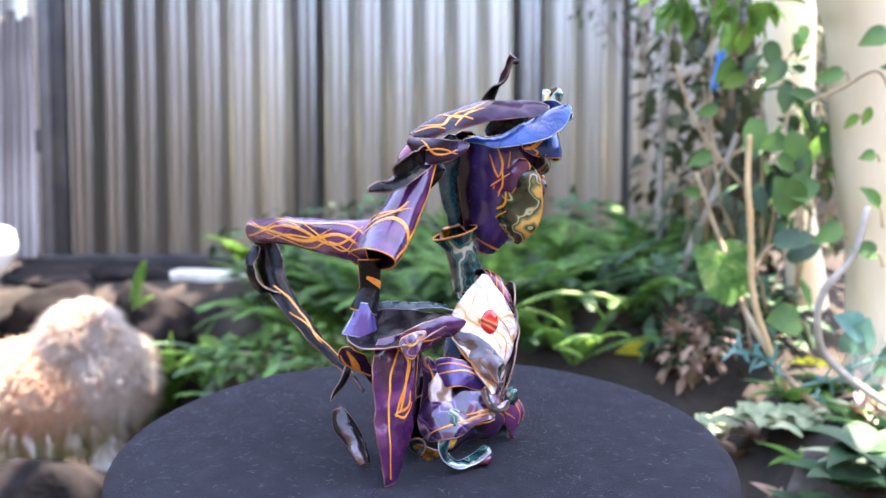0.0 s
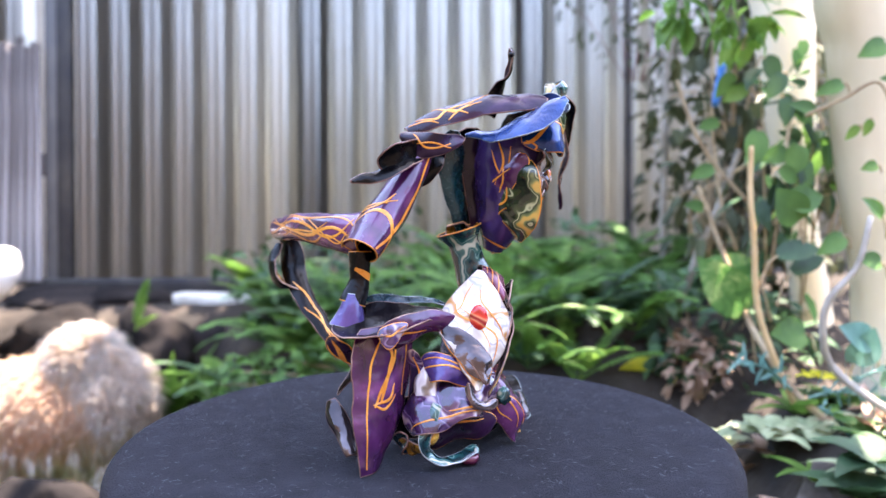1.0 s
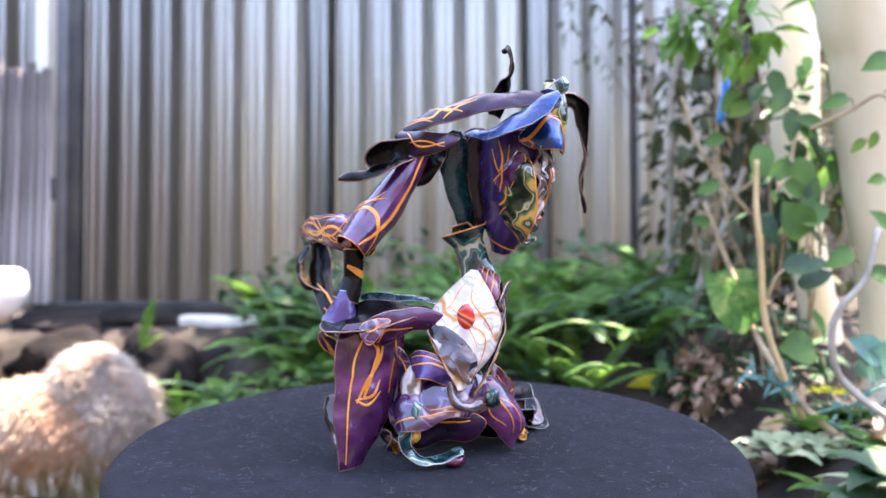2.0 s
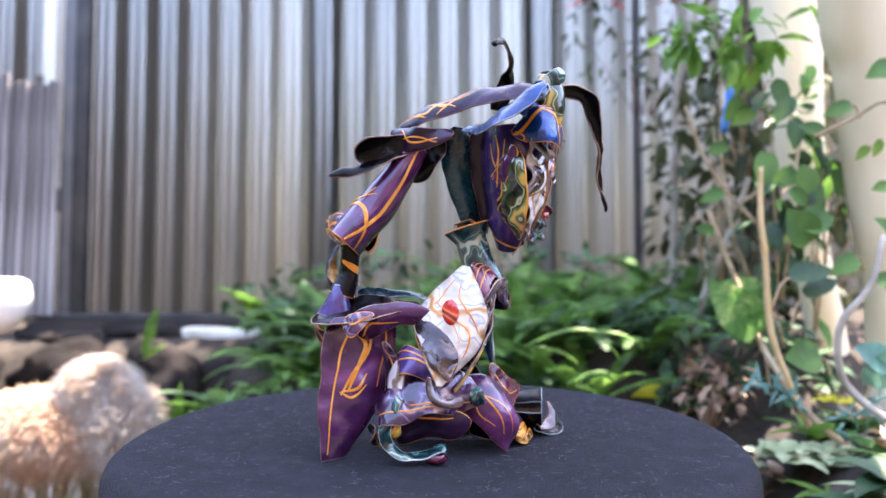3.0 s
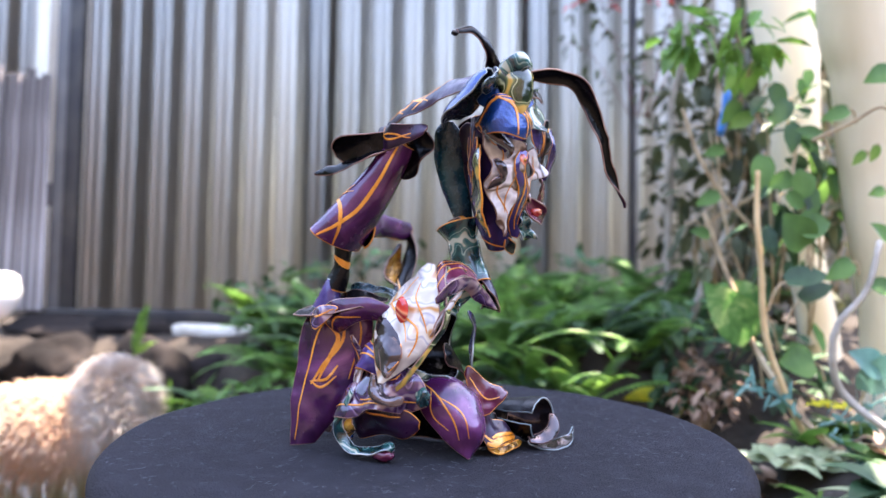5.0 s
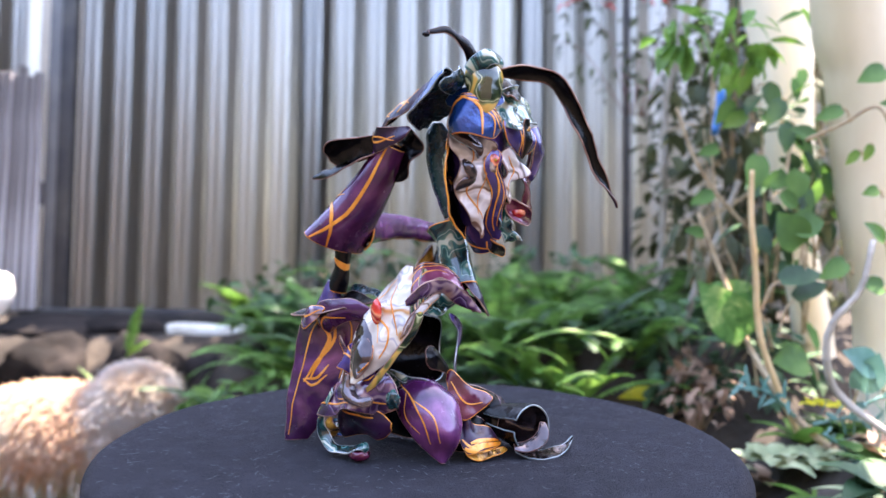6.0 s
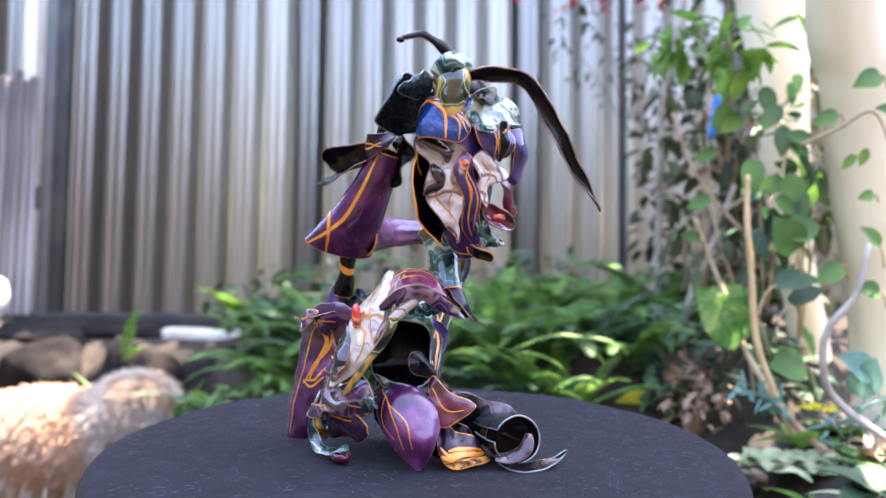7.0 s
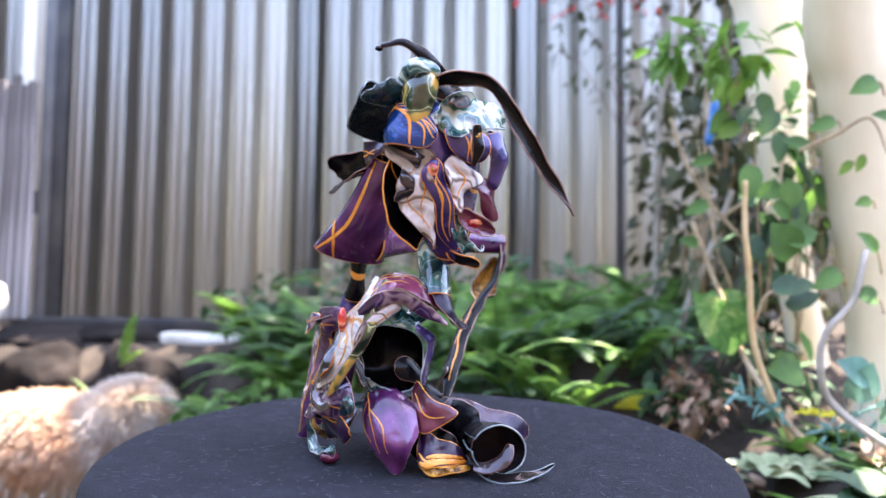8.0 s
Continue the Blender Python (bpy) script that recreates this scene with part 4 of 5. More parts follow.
    sheet(bm, [(58, 44, 4), (66, 62, 5), (64, 80, 6), (54, 92, 9)], [(70, 42, 2), (76, 60, 1.5), (72, 76, 1.5), (58, 92, 6)], GU, BK, PA, [-30, -40, -60], 1.5, 1, face=(0.3, 0.2, 1))
    ribbon(bm, [(68, 40, 8), (72, 50, 9), (70, 60, 14), (64, 64, 22)], [8, 9, 9, 5], (0.7, 0.1, 0.7), GU, BK, TA, 60, 20)
    sheet(bm, [(6, 18, 40), (20, 34, 40), (40, 46, 36)], [(22, 14, 8), (30, 26, 5), (48, 34, 4)], BK, GU, TA, 60, 2, 1, face=(0.8, -0.2, 0.5))
    sheet(bm, [(14, 14, 46), (-6, 44, 34), (-30, 80, 18)], [(26, 18, 10), (6, 48, 4), (-20, 84, 2)], PM, BK, TA, 60, 3, 1.2)
    # This black core sheet closes gaps and stands in for shadow underneath.
    sheet(bm, [(-26, -36, 34), (10, -14, 42), (34, 14, 44)], [(-26, -28, 2), (8, -4, 2), (34, 16, 3)], BK, BK, TA, 40)
    sheet(bm, [(36, -10, 44), (46, 12, 30), (44, 30, 22)], [(30, -8, 6), (48, 10, 3), (50, 30, 3)], BK, PM, TA, 50, 2, 2)
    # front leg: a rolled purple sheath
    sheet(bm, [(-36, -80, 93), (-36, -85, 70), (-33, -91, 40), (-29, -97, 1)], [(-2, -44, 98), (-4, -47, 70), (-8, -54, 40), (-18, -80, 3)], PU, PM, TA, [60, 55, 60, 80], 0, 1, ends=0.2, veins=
          [(2.6, (0.1, 0.3), (0.25, 0.55), (0.42, 0.5), (0.62, 0.38)), (2.0, (0.05, 0.6), (0.3, 0.62), (0.5, 0.42), (0.64, 0.3)), (1.6, (0.62, 0.3), (0.6, 0.5), (0.5, 0.62)), (1.4, (0.62, 0.28), (0.66, 0.45), (0.58, 0.62)), (1.2, (0.06, 0.4), (0.2, 0.28), (0.45, 0.22), (0.97, 0.2)), (1.2, (0.08, 0.8), (0.3, 0.85), (0.6, 0.8))], n=(40, 20))
    sheet(bm, [(-22, -76, 96), (0, -70, 104), (28, -50, 104)], [(-14, -70, 76), (6, -62, 88), (28, -46, 90)], PU, BK, TA, 70, 0, 1, [(1.2, (0.1, 0.8), (0.3, 0.5), (0.6, 0.8))])
    sheet(bm, [(-4, -64, 82), (-2, -58, 60), (-6, -54, 36)], [(8, -60, 74), (6, -54, 52), (2, -50, 30)], LI, BK, TA, 60, 1, 1, [(0.9, (0.1, 0.4), (0.3, 0.7), (0.5, 0.5))])
    # saddle: black scoop with a teal back edge, pale point, orange tab
    sheet(bm, [(-56, -80, 92), (-34, -90, 90), (-10, -84, 92), (4, -74, 96)], [(-46, -50, 100), (-30, -46, 108), (0, -42, 106), (28, -44, 102)], BK, BK, TA, [-40, -55, -45, -30], 1.5, 1, face=(0, -0.3, 1))
    sheet(bm, [(-34, -48, 106), (0, -42, 107), (30, -42, 103)], [(-36, -44, 114), (0, -38, 110), (30, -38, 104)], TE, BL, PA, 30)
    sheet(bm, [(-20, -84, 96), (-10, -82, 98), (2, -74, 100)], [(-14, -88, 84), (-8, -86, 84), (-2, -78, 92)], LI, BK, OR, 30, 1, 1, [(1.0, (0.1, 0.3), (0.5, 0.5), (0.9, 0.3))])
    tube(bm, [(-38, -50, 143), (-38, -52, 124), (-42, -55, 108)], [8, 6, 9], [7, 5, 8], (1, 0, 0), BK, BK, OR, 350, [(4, (0.3, 0.2), (0.45, 0.5), (0.4, 0.8))])
    tube(bm, [(-41, -56, 114), (-42, -58, 104), (-44, -60, 92)], [5, 8, 13], [5, 7, 9], (1, 0.2, 0), VI, BL, PA, 320)
    sheet(bm, [(-56, -72, 90), (-58, -62, 76), (-44, -60, 66)], [(-40, -76, 84), (-38, -68, 72), (-30, -62, 64)], PM, BK, OR, 50, 1, 1, [(5, (0.1, 0.3), (0.4, 0.6), (0.8, 0.4)), (2, (0.3, 0.1), (0.6, 0.3), (0.9, 0.7))])
    sheet(bm, [(-44, -58, 72), (-36, -44, 52), (-30, -30, 30)], [(-30, -58, 68), (-22, -44, 46), (-16, -28, 24)], PM, BK, TA, 60)
    # rear foot
    ribbon(bm, [(-62, -42, 36), (-57, -47, 26), (-48, -54, 14), (-42, -62, 1.5)], [9, 14, 12, 10], (-0.3, -1, 0.2), GU, BK, TA, 110, 50)
    ob = link("statue", bm, SCULPT_MATS)
    return tagged(ob, "abstract horse sculpture of curled lacquered sheets, purple, blue and gold-lined", "statue")


# ---- garden ----
def rest(x, y, dz=0.0):
    return ground_height(x, y) + dz


def build_rocks():
    spec = [(-0.60, 0.93, -0.13, 0.13, 0.10, 0.11, 3, SHADE_STONE), (-0.47, 0.97, -0.16, 0.10, 0.08, 0.09, 5, SHADE_STONE), (-0.33, 0.98, -0.13, 0.10, 0.08, 0.08, 8, SHADE_STONE),
            (-0.80, 0.98, -0.11, 0.15, 0.10, 0.09, 6, SHADE_STONE), (-1.02, 0.98, -0.12, 0.12, 0.10, 0.10, 11, SHADE_STONE), (-0.56, 0.47, -0.31, 0.11, 0.09, 0.10, 13, SHADE_STONE),
            (-0.74, 0.42, -0.35, 0.12, 0.10, 0.08, 14, SHADE_STONE), (-0.18, 1.0, -0.14, 0.10, 0.09, 0.08, 17, SHADE_STONE), (0.60, 0.40, -0.24, 0.09, 0.08, 0.06, 19, STONE), (0.72, 0.42, -0.22, 0.10, 0.08, 0.07, 23, SHADE_STONE), (0.5, 0.36, -0.28, 0.08, 0.06, 0.05, 24, STONE)]
    for x, y, z, a, b, c, seed, mat in spec:
        tagged(link("rock", rock_mesh(seed, (a, b, c)), mat, m=spot(pose(x, y, z, 0, 0, seed * 40))), "rough weathered dark rock edging the garden bed, darkened further for shade" if mat is SHADE_STONE else "pale brown field stone edging the garden bed", "rock", "rocks edging the bed")
    # flat capping stones along the back of the bed
    for x, y, z, l, yaw, seed in ((-0.90, 1.13, -0.02, 0.20, 8, 31), (-0.72, 1.10, -0.025, 0.18, 10, 33), (-0.86, 1.04, -0.03, 0.17, 5, 35)):
        tagged(link("slab", rock_mesh(seed, (l * 0.62, 0.06, 0.030), 0.16), SHADE_STONE, m=spot(pose(x, y, z, 0, 0, yaw))), "flat dark stone slab capping the bed edge, darkened further for shade", "stone", "flat stones on the bed edge")
    for x, y, z, l, w, yaw in ((-0.478, 1.419, -0.111, 0.20, 0.036, 3), (-0.323, 1.404, -0.119, 0.085, 0.034, 8), (-0.22, 1.40, -0.125, 0.12, 0.03, 4)):
        bm = bmesh.new()
        rounded_box(bm, pose(0, 0, 0), (l, 0.06, w), 0.008)
        bmesh.ops.subdivide_edges(bm, edges=bm.edges[:], cuts=2, use_grid_fill=True)
        for v in bm.verts:
            v.co += Vector((noise.noise(v.co * 30), noise.noise(v.co * 30 + Vector((5, 0, 0))), noise.noise(v.co * 30 + Vector((0, 9, 0))))) * 0.004
        tagged(link("edging_block", bm, PALE_STONE, m=pose(x, y, z, 0, 2.5, yaw)), "sunlit white limestone edging block on the bed", "stone", "white edging blocks")


def build_pot():
    pot = thing("white_pot", spot(pose(-0.925, 0.80, -0.40)), "white glazed garden bowl on a slim stand", "pot")
    bm = bmesh.new()
    prof = [(0.05, 0.40), (0.09, 0.41), (0.118, 0.44), (0.128, 0.475), (0.122, 0.505), (0.112, 0.512), (0.105, 0.50), (0.10, 0.45), (0.0, 0.42)]
    n = 40
    rings = [[bm.verts.new((r * math.cos(2 * math.pi * j / n), r * math.sin(2 * math.pi * j / n), z)) for j in range(n)] for r, z in prof[:-1]]
    for a, b in zip(rings, rings[1:]):
        for j in range(n):
            bm.faces.new((a[j], a[(j + 1) % n], b[(j + 1) % n], b[j]))
    bm.faces.new(rings[0][::-1])
    bm.faces.new(rings[-1])
    part("bowl", bm, WHITE_GLAZE, pot)
    bm = bmesh.new()
    rope(bm, [(0, 0, 0), (0, 0, 0.2), (0, 0, 0.405)], [0.05, 0.03, 0.04], 8, 16)
    part("stem", bm, DARK_STEEL, pot)


def fern(x, y, n, length, width, mat=FERN, label="green sword fern with arching fronds", lean=(0, 0), rise=0.9, droop=1.3, dz=0.0):
    f = thing("fern", spot(pose(x, y, rest(x, y, dz))), label, "fern", "ferns in the bed")
    for k in range(n):
        a = 2 * math.pi * (k + random.random() * 0.7) / n
        d = Vector((math.cos(a) + lean[0], math.sin(a) + lean[1], rise * random.uniform(0.7, 1.5)))
        bm = bmesh.new()
        l = length * random.uniform(0.7, 1.15)
        frond(bm, (0.008 * math.cos(a), 0.008 * math.sin(a), 0), d, l, width * random.uniform(0.8, 1.2), droop * random.uniform(0.6, 1.2), 24)
        part("frond", bm, mat, f, smooth=False)
    return f


def build_ferns():
    for x, y, n, l, w in ((-0.05, 1.02, 12, 0.28, 0.06), (0.10, 1.14, 13, 0.32, 0.07), (0.26, 1.02, 12, 0.28, 0.07), (0.40, 1.16, 12, 0.34, 0.07), (0.55, 1.10, 12, 0.34, 0.07),
                          (0.20, 1.26, 10, 0.40, 0.08), (0.36, 0.94, 11, 0.22, 0.06), (-0.14, 0.80, 12, 0.26, 0.06), (0.02, 0.76, 12, 0.26, 0.06), (0.16, 0.78, 12, 0.26, 0.06), (0.30, 0.80, 12, 0.24, 0.06), (-0.26, 0.74, 11, 0.22, 0.055), (0.42, 0.78, 10, 0.22, 0.055), (0.7, 1.2, 11, 0.36, 0.08), (0.5, 0.92, 9, 0.24, 0.06), (-0.46, 0.76, 8, 0.16, 0.05)):
        fern(x, y, n, l, w, FERN if random.random() < 0.7 else DARK_LEAF)
    for k in range(30):
        x, y = -0.30 + 0.0195 * k + random.uniform(-0.02, 0.02), random.uniform(0.56, 0.92)
        fern(x, y, 10, random.uniform(0.15, 0.23), 0.045, random.choice((FERN, DARK_LEAF, DARK_LEAF, LIME_LEAF)), rise=1.1)
    for x, y, l in ((0.19, 0.99, 0.20), (0.31, 1.02, 0.22)):
        f = fern(x, y, 5, l, 0.05, LIME_LEAF, "bright lime fern with broad fronds", (0.6, -0.4), 1.0, 1.5, 0.04)


def build_lime_fronds():
    """Broad fronds that stand clear of the dark bed; their lime colour also carries the light on them."""
    for x, y, z, way, l, w in ((0.24, 1.04, -0.10, (0.85, -0.2, 0.75), 0.19, 0.045), (0.35, 1.02, -0.10, (0.75, -0.25, 0.9), 0.19, 0.05), (0.30, 0.90, -0.20, (0.6, -0.3, 0.8), 0.15, 0.05), (-0.02, 0.98, -0.12, (0.5, -0.2, 1.0), 0.20, 0.045),
                               (-0.18, 0.94, -0.14, (-0.6, -0.2, 0.9), 0.18, 0.045), (-0.26, 0.88, -0.18, (0.6, -0.3, 0.8), 0.17, 0.045), (-0.34, 0.86, -0.18, (-0.3, -0.3, 0.9), 0.17, 0.045), (-0.44, 0.80, -0.22, (0.3, -0.3, 0.9), 0.16, 0.04), (0.42, 0.98, -0.10, (0.9, -0.2, 0.5), 0.16, 0.05), (0.12, 1.05, -0.08, (-0.5, -0.2, 1.0), 0.20, 0.05)):
        f = thing("lime_fern", spot(pose(x, y, rest(x, y))), "bright lime fern with broad arching fronds", "fern", "lime ferns in the bed")
        for k in range(3):
            bm = bmesh.new()
            d = Vector(way) + Vector((random.uniform(-0.35, 0.35), random.uniform(-0.2, 0.2), random.uniform(-0.1, 0.3)))
            frond(bm, (0, 0, 0), d, l * random.uniform(0.8, 1.15), w, 1.7, 26)
            part("frond", bm, LIME_LEAF, f, smooth=False)


def build_clear_fronds():
    """Single fronds hung before the bed to fit the camera's view; lime colour stands in for light on them."""
    for root, way, l, w, droop in (((0.119, 0.45, -0.007), (0.9, -0.1, 0.62), 0.095, 0.024, 1.0), ((0.197, 0.467, 0.006), (0.95, -0.1, 0.30), 0.072, 0.024, 1.3), ((-0.239, 0.892, 0.046), (0.8, -0.2, 0.5), 0.10, 0.03, 0.9),
                                   ((-0.512, 0.95, -0.099), (0.25, -0.3, 0.95), 0.12, 0.03, 0.9), ((0.158, 0.389, -0.041), (0.7, -0.1, 0.6), 0.05, 0.024, 1.0)):
        f = thing("fern_frond", pose(*root), "single bright green fern frond hung in front of the bed", "fern", "clear fronds")
        for k in range(2):
            bm = bmesh.new()
            frond(bm, (0, 0, 0), Vector(way) + Vector((0.12 * k, 0, -0.5 * k)), l * (1 - 0.3 * k), w, droop, 26)
            part("frond", bm, LIME_LEAF, f, smooth=False)


def strap_plant(x, y, n, length, width, mat, label, name="strap_plant", rise=1.6, droop=0.7, lean=(0, 0), dz=0.0, group=""):
    p = thing(name, spot(pose(x, y, rest(x, y, dz))), label, "plant", group)
    for k in range(n):
        a = 2 * math.pi * (k + random.random() * 0.6) / n
        d = Vector((math.cos(a) + lean[0], math.sin(a) + lean[1], rise * random.uniform(0.6, 1.5)))
        bm = bmesh.new()
        blade(bm, (0.006 * math.cos(a), 0.006 * math.sin(a), 0), d, (0, 0, 1), length * random.uniform(0.7, 1.15), width * random.uniform(0.8, 1.2), droop * random.uniform(0.5, 1.5), 0.3, 9, 0.8, base=0.3)
        part("leaf", bm, mat, p)
    return p


def build_straps():
    strap_plant(-0.53, 0.84, 10, 0.27, 0.036, LIME_LEAF, "clump of bright green strap leaves among the rocks", lean=(-0.2, -0.2), rise=2.2, droop=0.5, dz=0.06)
    strap_plant(-0.44, 0.84, 10, 0.20, 0.036, FERN, "clump of green strap leaves", lean=(0.2, -0.2), rise=1.2, droop=1.0)
    strap_plant(-0.38, 1.03, 8, 0.17, 0.024, LIME_LEAF, "clump of green strap leaves", rise=2.0)
    strap_plant(-0.30, 0.84, 10, 0.17, 0.04, LIME_LEAF, "low clump of bright green leaves", rise=0.9, droop=1.2)
    strap_plant(-0.20, 0.80, 10, 0.16, 0.04, FERN, "low clump of bright green leaves", rise=0.9, droop=1.2)
    strap_plant(-0.38, 0.72, 9, 0.13, 0.035, LIME_LEAF, "low clump of bright green leaves", rise=0.9, droop=1.2)
    strap_plant(-0.62, 0.58, 12, 0.12, 0.016, FERN, "tuft of grass beside the rocks", "grass_tuft", rise=1.4, droop=1.0)
    strap_plant(-0.50, 0.55, 12, 0.11, 0.016, LIME_LEAF, "tuft of grass beside the rocks", "grass_tuft", rise=1.2, droop=1.1)
    strap_plant(0.30, 0.90, 8, 0.13, 0.06, LIME_LEAF, "low plant with broad lime leaves", rise=0.9, droop=1.2)
    strap_plant(0.43, 0.84, 8, 0.12, 0.06, DARK_LEAF, "low plant with broad dark leaves", rise=0.9, droop=1.2)
    strap_plant(0.14, 0.86, 8, 0.12, 0.05, FERN, "low plant with broad leaves", rise=0.8, droop=1.2)


def leaf_cloud(name, centre, size, count, leaf, mat, label, category="shrub", kind="", shell=0.0, seed=1, down=0.2):
    """A loose mass of small leaves on twigs round a centre; its place is the foot of the mass."""
    rnd = random.Random(seed)
    bm = bmesh.new()
    bt = bmesh.new()
    made = 0
    while made < count:
        p = Vector([rnd.uniform(-1, 1) for _ in range(3)])
        if not shell < p.length < 1 or noise.noise(p * 2.1 + Vector((seed, 0, 0))) < -0.12:
            continue
        q = Vector((p.x * size[0], p.y * size[1], p.z * size[2]))
        d = Vector((rnd.uniform(-1, 1), rnd.uniform(-1, 1), rnd.uniform(-0.7, 0.7) - down)) + p * 0.6
        blade(bm, q, d, (rnd.uniform(-0.4, 0.4), rnd.uniform(-0.4, 0.4), 1), leaf * rnd.uniform(0.6, 1.3), leaf * rnd.uniform(0.35, 0.6), 0.6, 0.25, 3, 0.9)
        made += 1
        if made % 14 == 0:
            rope(bt, [(q.x * 0.1, q.y * 0.1, -size[2]), q * 0.6 + Vector((0, 0, -0.2 * size[2])), q], [leaf * 0.05, leaf * 0.02], 6, 4)
    ob = thing(name, spot(pose(*centre)), label, category, kind=kind)
    tagged(part("foliage", bm, mat, ob, smooth=False), kind="stuff")
    tagged(part("twig_mass", bt, RED_TWIG if "twig" in label else VINE, ob), kind="stuff")
    return ob


def build_shrubs():
    leaf_cloud("undergrowth", (0.15, 1.30, 0.02), (0.75, 0.10, 0.16), 900, 0.05, DARK_LEAF, "dark mixed undergrowth along the fence foot", "undergrowth", "stuff", seed=2)
    leaf_cloud("undergrowth", (0.15, 1.08, -0.05), (0.62, 0.20, 0.10), 900, 0.045, DARK_LEAF, "dark mixed low undergrowth between the ferns", "undergrowth", "stuff", seed=3)
    leaf_cloud("undergrowth", (0.58, 0.82, -0.08), (0.22, 0.22, 0.14), 700, 0.045, DARK_LEAF, "dark undergrowth below the climbing vines", "undergrowth", "stuff", seed=4)
    leaf_cloud("undergrowth", (0.05, 0.76, -0.14), (0.50, 0.14, 0.07), 800, 0.035, FERN, "low green undergrowth at the bed front", "undergrowth", "stuff", seed=14)
    leaf_cloud("shrub", (0.78, 1.15, 0.30), (0.22, 0.18, 0.40), 420, 0.055, OLIVE_LEAF, "tall dark leafy shrub against the fence", seed=5)
    leaf_cloud("shrub", (0.95, 1.05, 0.45), (0.24, 0.3, 0.5), 520, 0.06, OLIVE_LEAF, "tall green leafy shrub behind the pale trunks", seed=6)
    leaf_cloud("shrub", (0.72, 0.95, 0.62), (0.22, 0.16, 0.30), 150, 0.06, OLIVE_LEAF, "loose green climber in front of the fence", seed=8)
    leaf_cloud("climber", (0.685, 0.64, 0.30), (0.085, 0.05, 0.30), 30, 0.05, DARK_LEAF, "dark broad-leaved climber on the leaning trunk", "climber", seed=21, down=0.6)
    leaf_cloud("climber", (0.70, 0.62, 0.38), (0.085, 0.05, 0.26), 24, 0.055, FERN, "green broad-leaved climber on the leaning trunk", "climber", seed=22, down=0.6)
    leaf_cloud("climber", (0.56, 0.72, 0.34), (0.10, 0.08, 0.26), 46, 0.05, OLIVE_LEAF, "loose green climber between the vines", "climber", seed=23, down=0.5)
    leaf_cloud("climber", (0.53, 0.56, 0.50), (0.06, 0.05, 0.06), 30, 0.05, LIME_LEAF, "lime green leaves high on the trunk, sunlight put into their colour", "climber", seed=31, down=0.5)
    leaf_cloud("climber", (0.445, 0.60, 0.53), (0.05, 0.05, 0.05), 24, 0.05, LIME_LEAF, "lime green leaves among the vines, sunlight put into their colour", "climber", seed=32, down=0.5)
    leaf_cloud("climber", (0.60, 0.60, 0.26), (0.06, 0.04, 0.20), 34, 0.06, DARK_LEAF, "dark broad-leaved climber on the leaning trunk", "climber", seed=33, down=0.6)
    leaf_cloud("dry_shrub", (0.50, 0.66, -0.10), (0.07, 0.07, 0.07), 120, 0.03, DRY_LEAF, "small shrub with dry brown leaves", seed=9)
    leaf_cloud("dry_shrub", (0.235, 1.05, 0.03), (0.05, 0.05, 0.05), 70, 0.03, DRY_LEAF, "small dry brown seed heads among ferns", seed=10)
    leaf_cloud("red_shrub", (0.50, 1.22, 0.93), (0.26, 0.10, 0.10), 90, 0.03, RED_LEAF, "sparse shrub with small red leaves and thin twigs", seed=11)
    leaf_cloud("twiggy_shrub", (0.60, 1.25, 0.78), (0.28, 0.12, 0.24), 190, 0.035, OLIVE_LEAF, "sparse twiggy shrub with dull green leaves", seed=12)


def big_leaf(name, tip_root, way, up, length, width, mat, label, droop=0.5, wave=0.0, group=""):
    """A single large leaf on its own stalk from the ground or a vine."""
    root = Vector(tip_root)
    ob = thing(name, spot(pose(*root)), label, "leaf", group)
    bm = bmesh.new()
    length, width = length * (0.8 if "vine" in label else 1), width * (0.8 if "vine" in label else 1)
    blade(bm, (0, 0, 0), way, up, length, width, droop, 0.22, 12, 0.85, wave=wave, base=0.12)
    part("leaf_blade", bm, mat, ob)
    bm = bmesh.new()
    w = Vector(way).normalized()
    rope(bm, [-w * length * 0.35 - Vector((0, 0, length * 0.5)), -w * length * 0.2 - Vector((0, 0, length * 0.12)), (0, 0, 0)], [0.0022, 0.0015], 8, 5)
    part("stalk", bm, VINE, ob)


